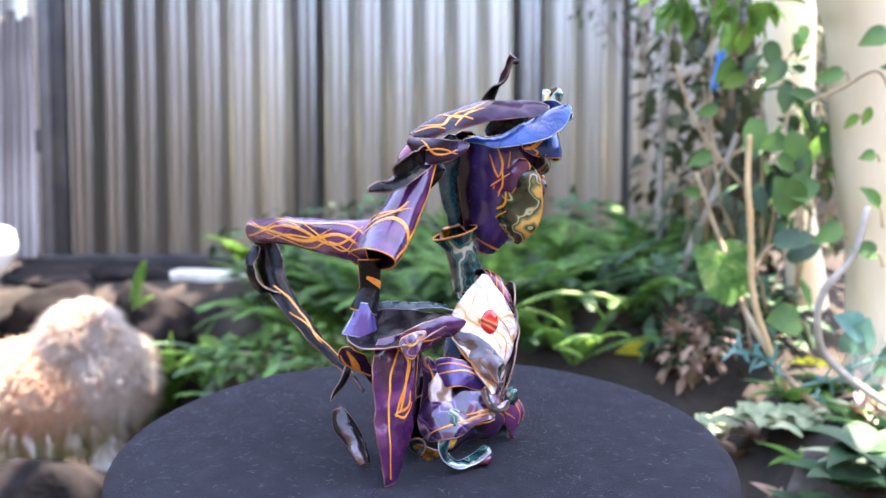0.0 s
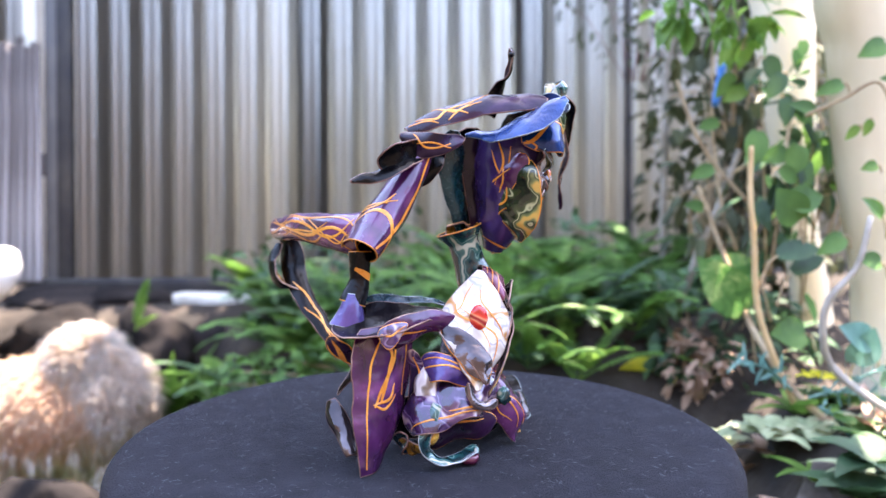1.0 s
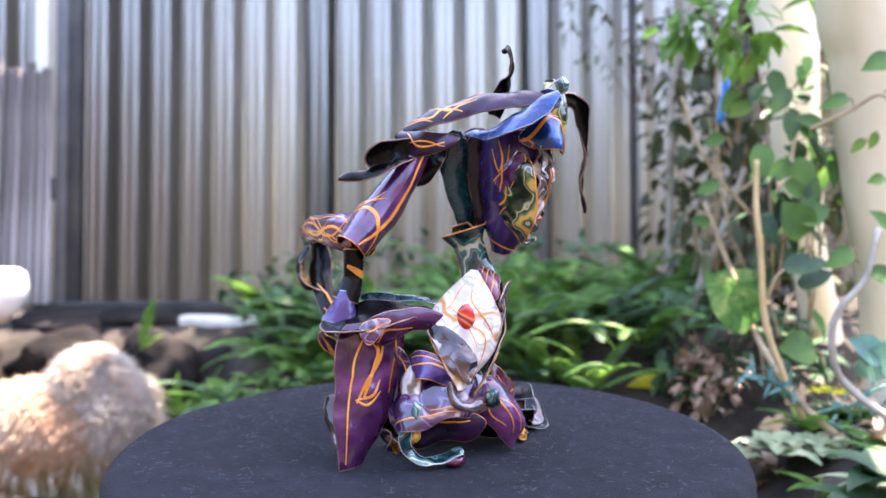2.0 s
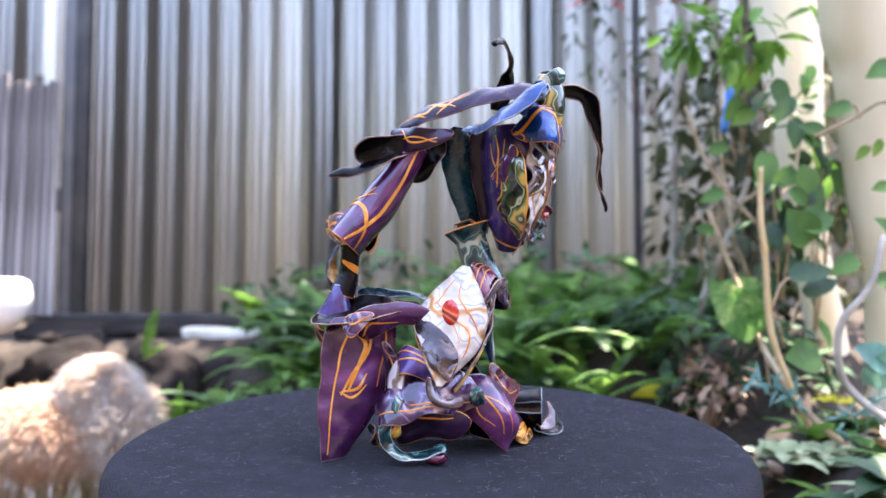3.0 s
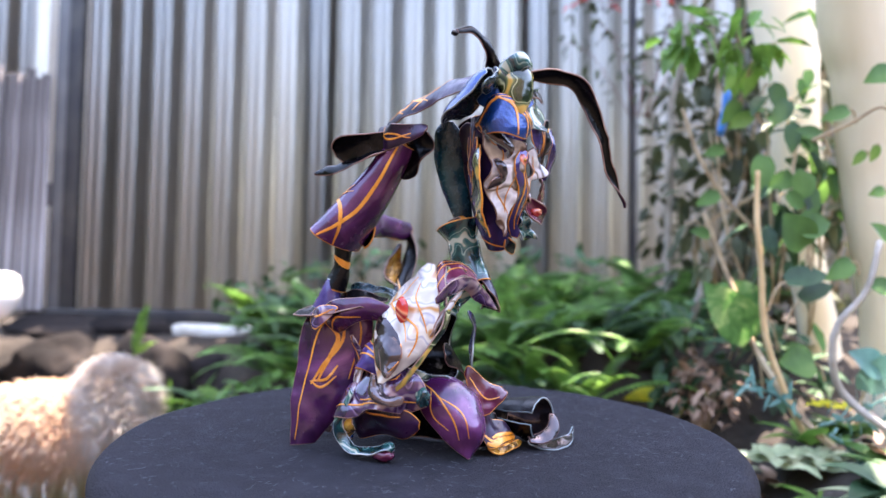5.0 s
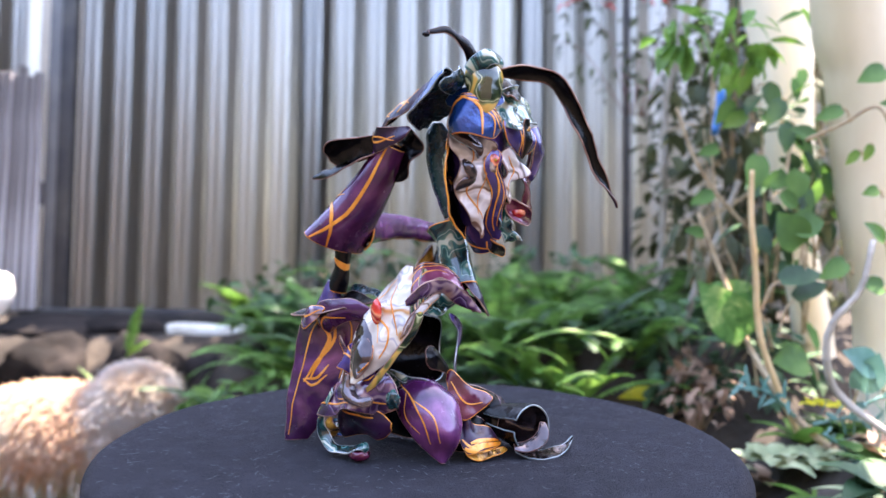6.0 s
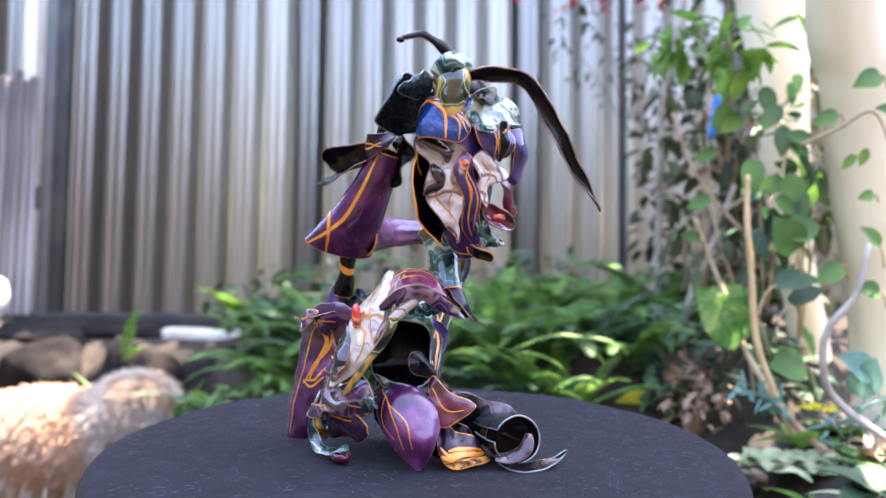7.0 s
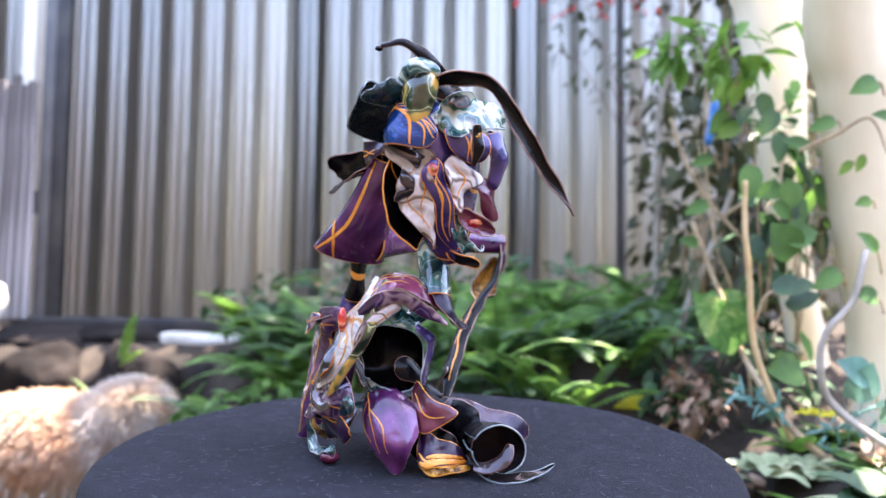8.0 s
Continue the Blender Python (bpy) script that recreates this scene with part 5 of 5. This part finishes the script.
def build_leaves():
    big_leaf("veined_leaf", (0.535, 0.57, 0.005), (-0.62, -0.25, 0.68), (-0.5, -0.9, 0.5), 0.125, 0.075, VEINED_LEAF, "large green leaf with pale yellow veins")
    big_leaf("veined_leaf", (0.585, 0.62, 0.045), (-0.75, -0.2, 0.45), (-0.3, -0.9, 0.6), 0.105, 0.07, VEINED_LEAF, "large green leaf with pale veins")
    big_leaf("lime_leaf", (0.64, 0.57, -0.035), (-0.9, -0.2, 0.05), (0, -0.9, 0.5), 0.08, 0.075, LIME_LEAF, "round yellow-green leaf on a vine", 0.3)
    big_leaf("yellow_leaf", (0.45, 0.72, -0.118), (-0.95, -0.2, 0.1), (0, -0.6, 0.9), 0.085, 0.038, YELLOW_LEAF, "fallen bright yellow leaf among the undergrowth", 0.4)
    big_leaf("yellow_leaf", (0.46, 0.70, -0.12), (0.5, -0.3, -0.8), (0.3, -0.8, 0.3), 0.07, 0.03, YELLOW_LEAF, "yellow-green leaf hanging from a stem", 0.3)
    big_leaf("round_leaf", (0.60, 0.52, 0.155), (-0.6, -0.3, 0.75), (-0.2, -0.95, 0.2), 0.085, 0.075, FERN, "round green leaf on a climbing vine", 0.4)
    big_leaf("round_leaf", (0.585, 0.52, 0.185), (0.9, -0.1, 0.2), (0, -0.9, 0.3), 0.075, 0.06, FERN, "round green leaf on a climbing vine", 0.4)
    big_leaf("dark_vine_leaf", (0.565, 0.52, 0.10), (0.9, -0.1, 0.3), (0.1, -0.8, 0.7), 0.10, 0.05, DARK_LEAF, "dark green leaf on a climbing vine", 0.6)
    big_leaf("dark_vine_leaf", (0.60, 0.54, 0.07), (0.9, 0.1, 0.5), (0.1, -0.8, 0.7), 0.10, 0.04, DARK_LEAF, "dark green leaf on a climbing vine", 0.6)
    big_leaf("dark_vine_leaf", (0.535, 0.52, 0.30), (-0.2, -0.2, -0.8), (0, -0.9, 0.2), 0.08, 0.05, FERN, "green leaf hanging from a vine", 0.2)
    for x, y, z, wx, wz, l, w, m in ((0.66, 0.50, 0.13, -0.8, -0.4, 0.10, 0.06, FERN), (0.70, 0.47, 0.16, -0.6, 0.6, 0.08, 0.05, LIME_LEAF), (0.69, 0.46, 0.09, -0.8, 0.2, 0.07, 0.055, FERN), (0.70, 0.48, 0.24, -0.9, -0.2, 0.05, 0.035, LIME_LEAF), (0.69, 0.48, 0.31, -0.3, -0.9, 0.05, 0.03, LIME_LEAF), (0.67, 0.48, 0.30, -0.6, -0.7, 0.05, 0.028, LIME_LEAF),
                                     (0.63, 0.52, 0.33, -0.9, 0.3, 0.085, 0.05, FERN), (0.66, 0.50, 0.37, -0.9, -0.3, 0.09, 0.045, FERN), (0.60, 0.56, 0.40, -0.5, -0.8, 0.09, 0.06, DARK_LEAF), (0.58, 0.58, 0.43, 0.6, -0.6, 0.10, 0.07, DARK_LEAF), (0.55, 0.58, 0.38, -0.8, -0.4, 0.08, 0.05, LIME_LEAF), (0.535, 0.6, 0.41, -0.5, -0.8, 0.09, 0.055, FERN), (0.60, 0.56, 0.36, 0.2, -0.9, 0.09, 0.07, DARK_LEAF), (0.62, 0.55, 0.28, -0.3, -0.9, 0.1, 0.085, FERN), (0.60, 0.55, 0.27, -0.9, -0.3, 0.08, 0.06, FERN), (0.575, 0.53, 0.24, 0.8, -0.5, 0.08, 0.05, FERN), (0.52, 0.62, 0.33, -0.8, -0.2, 0.07, 0.045, FERN), (0.51, 0.62, 0.25, -0.8, -0.3, 0.08, 0.05, FERN), (0.50, 0.64, 0.18, -0.8, 0.2, 0.07, 0.045, FERN), (0.63, 0.57, 0.22, 0.3, -0.9, 0.09, 0.07, FERN), (0.72, 0.45, 0.36, -0.9, 0.2, 0.07, 0.04, FERN), (0.70, 0.46, 0.42, -0.8, -0.3, 0.09, 0.06, FERN)):
        big_leaf("vine_leaf", (x, y, z), (wx, random.uniform(-0.4, 0.1), wz), (random.uniform(-0.3, 0.3), -0.9, 0.35), l * 0.72, w * 0.68, m, "green climbing vine leaf on the pale trunk", 0.5, 0.02, "vine leaves")


def rosette(x, y, z, n, length, width, mat, label, name="succulent", rise=0.5, wave=0.05):
    p = thing(name, spot(pose(x, y, z)), label, "plant")
    for k in range(n):
        a = 2.4 * k
        l = length * (0.45 + 0.6 * k / n)
        bm = bmesh.new()
        blade(bm, (0.004 * math.cos(a), 0.004 * math.sin(a), 0), (math.cos(a), math.sin(a), rise * (1.8 - 1.6 * k / n)), (0, 0, 1), l, width * (0.5 + 0.6 * k / n), 0.7, -0.12, 8, 0.6, wave=wave, base=0.25)
        part("leaf", bm, mat, p)


def build_succulents():
    for x, y, z, n, l, w in ((0.52, 0.47, -0.16, 12, 0.075, 0.07), (0.58, 0.46, -0.16, 11, 0.07, 0.07), (0.65, 0.44, -0.15, 11, 0.07, 0.065), (0.47, 0.52, -0.19, 9, 0.06, 0.05)):
        rosette(x, y, z, n, l, w, SAGE_LEAF, "sage green succulent rosette with wavy leaves")
    for x, y, z, dx, dy, dz, n in ((0.55, 0.46, -0.08, -0.8, -0.2, 0.3, 12), (0.57, 0.45, -0.09, 0.9, -0.2, -0.15, 16), (0.60, 0.43, -0.08, 0.8, -0.3, 0.3, 14), (0.58, 0.44, -0.10, 0.3, -0.4, -0.6, 10), (0.66, 0.42, -0.06, 0.5, -0.3, 0.6, 12)):
        p = thing("spurge", spot(pose(x, y, z)), "blue-green trailing stem with narrow leaves", "plant", "blue-green trailing stems")
        d = Vector((dx, dy, dz)).normalized()
        bs = bmesh.new()
        rope(bs, [(0, 0, -0.02), d * 0.05, d * 0.11 + Vector((0, 0, -0.01))], [0.003, 0.0015], 8, 5)
        part("stem", bs, BLUE_LEAF, p)
        for k in range(n):
            o = d * (0.012 + 0.1 * k / n)
            a = 2.4 * k
            s = d.orthogonal().normalized()
            t = d.cross(s)
            bm = bmesh.new()
            blade(bm, o, s * math.cos(a) + t * math.sin(a) + d * 0.5, d, 0.032, 0.009, 0.3, 0.2, 4, 0.8)
            part("leaf", bm, BLUE_LEAF, p)
    for x, y, z in ((0.625, 0.525, -0.095), (0.665, 0.53, -0.10)):
        rosette(x, y, z, 6, 0.035, 0.03, YELLOW_LEAF, "bright yellow leaves behind the trailing stems", "yellow_plant")
    for x, y, z, w in ((0.70, 0.42, -0.04, 0.06), (0.68, 0.43, -0.09, 0.05), (0.64, 0.45, -0.06, 0.05), (0.66, 0.44, -0.03, 0.045)):
        big_leaf("rounded_leaf", (x, y, z), (random.uniform(-0.8, 0.2), -0.3, 0.5), (0, -0.9, 0.4), 0.065, w, BLUE_LEAF, "rounded blue-green leaf above the succulents", 0.4)
    for x, y, z, a in ((0.50, 0.30, -0.20, -0.5), (0.54, 0.30, -0.19, 0.5), (0.57, 0.32, -0.2, 0.1), (0.47, 0.33, -0.22, -0.8)):
        strap_plant(x, y, 6, 0.075, 0.055, DARK_LEAF, "low plant with broad veined green leaves", rise=0.9, droop=1.0, dz=0.03)
    for k in range(34):
        x, y = random.uniform(0.36, 0.78), random.uniform(0.16, 0.56)
        strap_plant(x, y, 6, random.uniform(0.06, 0.10), random.uniform(0.02, 0.04), random.choice((DRY_LEAF, SAGE_LEAF, FERN, FERN, LIME_LEAF, DARK_LEAF)), "low mixed ground cover plant", "ground_cover", rise=0.9, droop=1.0)


def build_trunks():
    for pts, rad, label in (([(0.575, 0.595, -0.18), (0.568, 0.595, -0.077), (0.559, 0.596, 0.01), (0.54, 0.597, 0.113), (0.526, 0.598, 0.231), (0.513, 0.599, 0.365), (0.501, 0.599, 0.468)] + [(0.47, 0.60, 0.62), (0.55, 0.62, 1.1), (0.66, 0.62, 1.75)],
                             [0.034, 0.028, 0.026, 0.024, 0.031, 0.040, 0.045, 0.046, 0.042, 0.036], "cream smooth-barked leaning trunk wrapped in vines"),
                            ([(0.576, 0.415, -0.169), (0.57, 0.415, -0.09), (0.562, 0.416, 0.003), (0.555, 0.416, 0.082), (0.542, 0.417, 0.147), (0.527, 0.418, 0.246), (0.521, 0.418, 0.325), (0.506, 0.419, 0.411)] + [(0.53, 0.41, 0.62), (0.64, 0.38, 1.1), (0.74, 0.32, 1.75)],
                             [0.044, 0.043, 0.042, 0.041, 0.042, 0.041, 0.043, 0.045, 0.05, 0.048, 0.040], "cream smooth-barked thick trunk with swollen joints")):
        t = thing("tree", pose(0, 0, 0), label, "tree", "pale trunks")
        bm = bmesh.new()
        rope(bm, pts, rad, 60, 24, 0.05)
        part("trunk", bm, BARK, t)
        # Unseen limbs and leaves added overhead to keep sun off the table and bed.
        top = Vector(pts[-1])
        for k in range(4):
            a = 2 * math.pi * k / 4 + top.y
            bm = bmesh.new()
            rope(bm, [top, top + Vector((0.15 * math.cos(a), 0.15 * math.sin(a), 0.12)), top + Vector((0.22 * math.cos(a), 0.22 * math.sin(a), 0.3)) + (Vector((-0.25, 0.12, 0.05)) if top.y < 0.5 else Vector((-0.08, 0.72, 0.1)))], [0.035, 0.012], 10, 8, 0.1)
            part("limb", bm, BARK, t)
        bm = bmesh.new()
        rnd = random.Random(int(top.y * 1000))
        for k in range(1500):
            a, r = rnd.uniform(0, 2 * math.pi), (0.50 if top.y > 0.5 else 0.46) * math.sqrt(rnd.random())
            q = top + Vector((r * math.cos(a), r * math.sin(a), rnd.uniform(0.05, 0.45))) + (Vector((-0.27, 0.14, 0.05)) if top.y < 0.5 else Vector((-0.08, 0.88, 0.1)))
            if noise.noise(q * 4) < -0.22:
                continue
            blade(bm, q, (rnd.uniform(-1, 1), rnd.uniform(-1, 1), rnd.uniform(-0.6, 0.3)), (0, 0, 1), rnd.uniform(0.09, 0.15), rnd.uniform(0.05, 0.08), 0.5, 0.2, 3, 0.9)
        tagged(part("crown", bm, FERN, t, "unseen broad green leaves added overhead to shade the table and bed", False), kind="stuff")


def build_vines():
    spec = [("tan_vine", [(0.521, 0.516, 0.275), (0.519, 0.516, 0.20), (0.527, 0.521, 0.118), (0.533, 0.524, 0.02), (0.559, 0.526, -0.061), (0.60, 0.52, -0.16)], [0.0042, 0.0048, 0.0055], TAN_VINE, "bare tan vine stem, cut at its top"),
            ("grey_vine", [(0.69, 1.10, 0.85), (0.668, 1.095, 0.72), (0.625, 1.105, 0.55), (0.623, 1.109, 0.405), (0.615, 1.115, 0.2), (0.61, 1.12, -0.05)], [0.010, 0.009, 0.008], GREY_VINE, "grey hanging vine in front of the fence"),
            ("brown_vine", [(0.66, 0.82, 0.30), (0.60, 0.82, 0.15), (0.57, 0.82, 0.09), (0.537, 0.825, 0.002), (0.47, 0.83, -0.05), (0.462, 0.82, -0.10), (0.50, 0.78, -0.19)], [0.006, 0.008, 0.008], GREY_VINE, "brown looping vine stem"),
            ("loop_vine", [(0.66, 0.44, 0.16), (0.625, 0.42, 0.09), (0.582, 0.42, 0.04), (0.575, 0.423, -0.01), (0.592, 0.425, -0.06), (0.64, 0.38, -0.11), (0.72, 0.34, -0.15)], [0.004, 0.0055, 0.0055], GREY_VINE, "pale grey vine in a loose loop"),
            ("brown_vine", [(0.50, 0.66, 0.22), (0.522, 0.621, 0.11), (0.535, 0.59, 0.04), (0.545, 0.575, -0.013), (0.575, 0.52, -0.10), (0.61, 0.47, -0.15), (0.68, 0.42, -0.19)], [0.004, 0.005, 0.006], VINE, "brown vine stem trailing over the stones"),
            ("brown_vine", [(0.48, 0.7, 0.42), (0.50, 0.68, 0.33), (0.53, 0.66, 0.26), (0.58, 0.64, 0.19)], [0.003, 0.004], VINE, "thin brown vine stem"),
            ("thin_vine", [(0.56, 0.72, 0.5), (0.555, 0.72, 0.35), (0.56, 0.70, 0.2), (0.58, 0.68, 0.1)], [0.003, 0.003], VINE, "thin brown vine stem"),
            ("thin_vine", [(0.63, 0.58, 0.36), (0.61, 0.57, 0.26), (0.63, 0.56, 0.18), (0.61, 0.55, 0.08)], [0.003, 0.003], VINE, "thin brown vine stem"),
            ("thin_vine", [(0.70, 0.44, 0.30), (0.68, 0.45, 0.36), (0.64, 0.47, 0.34), (0.60, 0.50, 0.32)], [0.002, 0.003], VINE, "thin brown vine stem"),
            ("thin_vine", [(0.64, 1.0, 0.05), (0.6, 0.9, 0.2), (0.72, 0.85, 0.3), (0.8, 0.8, 0.5)], [0.004, 0.003], VINE, "thin brown vine stem")]
    for name, pts, rad, mat, label in spec:
        v = thing(name, pose(0, 0, 0), label, "vine", "climbing vines")
        bm = bmesh.new()
        rope(bm, [fit_to_view(p)[0] for p in pts], [r * 0.7 for r in rad], 36, 8, 0.15)
        part("stem", bm, mat, v)
    for m, h, label in ((pose(0.56, 0.70, 0.415, 0, 10, 0), 0.045, "strip of blue tape tied to a vine"), (pose(0.485, 0.865, -0.085, 0, -20, 0), 0.026, "strip of blue tape tied low on a vine")):
        bm = bmesh.new()
        rope(bm, [(0, 0, -h), (0.002, 0, 0), (-0.002, 0, h)], [0.006, 0.010, 0.006], 8, 6, 0.6)
        tagged(link("blue_tape", bm, BLUE_TAPE, m=spot(m)), label, "tape")


# ---- dog ----
def fur(bm, count, place, length, seed, lie=(0, 0, -0.5), width=0.006):
    """Tapered locks of hair; place(rnd) gives a root and a normal."""
    rnd = random.Random(seed)
    for _ in range(count):
        p, nr = place(rnd)
        d = (nr + Vector(lie) + Vector([rnd.uniform(-0.35, 0.35) for _ in range(3)])).normalized()
        l = length * rnd.uniform(0.55, 1.25)
        s = d.orthogonal().normalized() * width * rnd.uniform(0.6, 1.2)
        t = d.cross(s)
        bend = Vector((rnd.uniform(-0.2, 0.2), rnd.uniform(-0.2, 0.2), -0.35)) * l
        base = [bm.verts.new(p + s), bm.verts.new(p - s * 0.5 + t * 0.87), bm.verts.new(p - s * 0.5 - t * 0.87)]
        mid = [bm.verts.new(p + d * l * 0.55 + bend * 0.3 + q) for q in (s * 0.75, -s * 0.38 + t * 0.65, -s * 0.38 - t * 0.65)]
        tip = bm.verts.new(p + d * l + bend)
        for i in range(3):
            bm.faces.new((base[i], base[(i + 1) % 3], mid[(i + 1) % 3], mid[i]))
            bm.faces.new((mid[i], mid[(i + 1) % 3], tip))


def oval(c, s):
    c, s = Vector(c), Vector(s)

    def place(rnd):
        p = Vector([rnd.gauss(0, 1) for _ in range(3)]).normalized()
        return c + Vector((p.x * s.x, p.y * s.y, p.z * s.z)), Vector((p.x / s.x, p.y / s.y, p.z / s.z)).normalized()
    return place


def lump(bm, c, s, seed=0, sub=4):
    g = bmesh.ops.create_icosphere(bm, subdivisions=sub, radius=1)
    for v in g["verts"]:
        p = v.co * (1 + 0.08 * noise.noise(v.co * 2 + Vector((seed, 0, 0))))
        v.co = Vector(c) + Vector((p.x * s[0], p.y * s[1], p.z * s[2]))


def build_dog():
    """A small fluffy dog, nose to +x, standing on z = 0 of its own space."""
    dog = thing("dog", spot(pose(-0.655, 0.66, -0.345)), "small fluffy apricot and white dog standing by the rocks", "dog")
    bm = bmesh.new()
    lump(bm, (-0.02, 0, 0.180), (0.155, 0.076, 0.082), 1)
    fur(bm, 14000, oval((-0.02, 0, 0.180), (0.150, 0.072, 0.078)), 0.034, 1, (-0.5, 0, -0.3), 0.0014)
    part("body", bm, FUR_APRICOT, dog, "shaggy apricot coat")
    bm = bmesh.new()
    lump(bm, (0.095, 0, 0.195), (0.062, 0.064, 0.074), 2)
    fur(bm, 6000, oval((0.095, 0, 0.195), (0.060, 0.062, 0.072)), 0.036, 2, (-0.2, 0, -0.3), 0.0014)
    part("chest", bm, FUR_WHITE, dog, "white shaggy chest")
    bm = bmesh.new()
    fur(bm, 900, oval((-0.03, 0, 0.145), (0.14, 0.062, 0.04)), 0.05, 3, (0, 0, -1.6))
    part("skirt", bm, FUR_WHITE, dog, "pale hair hanging from the belly")
    for i, (x, y) in enumerate(((0.09, 0.035), (0.09, -0.035), (-0.12, 0.035), (-0.12, -0.035))):
        bm = bmesh.new()
        rope(bm, [(x, y, 0.15), (x - 0.008, y, 0.08), (x, y, 0.03), (x + 0.012, y, 0.0)], [0.028, 0.019, 0.016, 0.018], 10, 10)
        fur(bm, 160, oval((x, y, 0.07), (0.02, 0.02, 0.07)), 0.026, 10 + i, (0, 0, -1.0), 0.004)
        part("leg", bm, FUR_WHITE, dog)
    bm = bmesh.new()
    rope(bm, [(-0.155, 0, 0.21), (-0.2, 0, 0.25), (-0.21, 0, 0.30)], [0.02, 0.014, 0.006], 8, 8)
    fur(bm, 260, oval((-0.195, 0, 0.25), (0.03, 0.015, 0.045)), 0.05, 20, (-0.3, 0, -0.4), 0.004)
    part("tail", bm, FUR_APRICOT, dog)
    head = thing("head", pose(0.05, 0, 0.25), "", "")
    head.parent = dog
    head["label"] = "white shaggy head"
    bm = bmesh.new()
    lump(bm, (0, 0, 0), (0.052, 0.048, 0.048), 3)
    lump(bm, (0.052, 0, -0.018), (0.032, 0.024, 0.02), 4, 3)
    fur(bm, 7000, oval((0, 0, 0), (0.05, 0.046, 0.046)), 0.040, 30, (-0.3, 0, 0.0), 0.0014)
    fur(bm, 200, oval((0.05, 0, -0.018), (0.028, 0.022, 0.018)), 0.022, 31, (-0.2, 0, -0.5), 0.003)
    part("skull", bm, FUR_WHITE, head)
    for sg in (-1, 1):
        bm = bmesh.new()
        lump(bm, (-0.008, sg * 0.05, 0.008), (0.018, 0.01, 0.032), 5, 3)
        fur(bm, 140, oval((-0.008, sg * 0.052, 0.0), (0.016, 0.008, 0.03)), 0.03, 40 + sg, (0, 0, -1.0), 0.004)
        part("ear", bm, FUR_APRICOT, head)
        bm = bmesh.new()
        lump(bm, (0.048, sg * 0.02, 0.012), (0.006, 0.006, 0.006), 0, 2)
        part("eye", bm, NOSE_BLACK, head)
    bm = bmesh.new()
    lump(bm, (0.084, 0, -0.012), (0.008, 0.010, 0.008), 0, 2)
    part("nose", bm, NOSE_BLACK, head)
    return dog, head


build_ground()
build_fence()
build_reflection_walls()
turntable = build_turntable()
sculpture = build_sculpture()
dog, dog_head = build_dog()
build_pot()
build_trunks()
build_vines()
build_rocks()
build_ferns()
build_straps()
build_lime_fronds()
build_clear_fronds()
build_shrubs()
build_leaves()
build_succulents()


def motions():
    walk(sculpture, [(t, pose(0, 0, 0, 0, 0, a)) for t, a in TURN])
    walk(turntable, [(t, pose(DISC[0], DISC[1], 0, 0, 0, a)) for t, a in TURN])
    walk(dog, [(t, spot(pose(x, 0.66, -0.345, 0, 0, a))) for t, x, a in ((0, -0.655, 12), (1.5, -0.655, 12), (3.0, -0.655, 10), (4.5, -0.648, 8), (6.5, -0.612, 4), (8.0, -0.612, 2))])
    walk(dog_head, [(t, pose(x, y, z, 0, p, a)) for t, x, y, z, p, a in ((0, 0.050, 0.01, 0.262, -8, 70), (1.5, 0.052, 0.01, 0.255, -4, 68), (3.0, 0.062, 0.01, 0.252, 0, 60), (4.5, 0.080, 0.01, 0.250, 4, 72), (6.5, 0.125, 0, 0.235, 8, 74), (8.0, 0.120, 0, 0.23, 8, 76))])


motions()
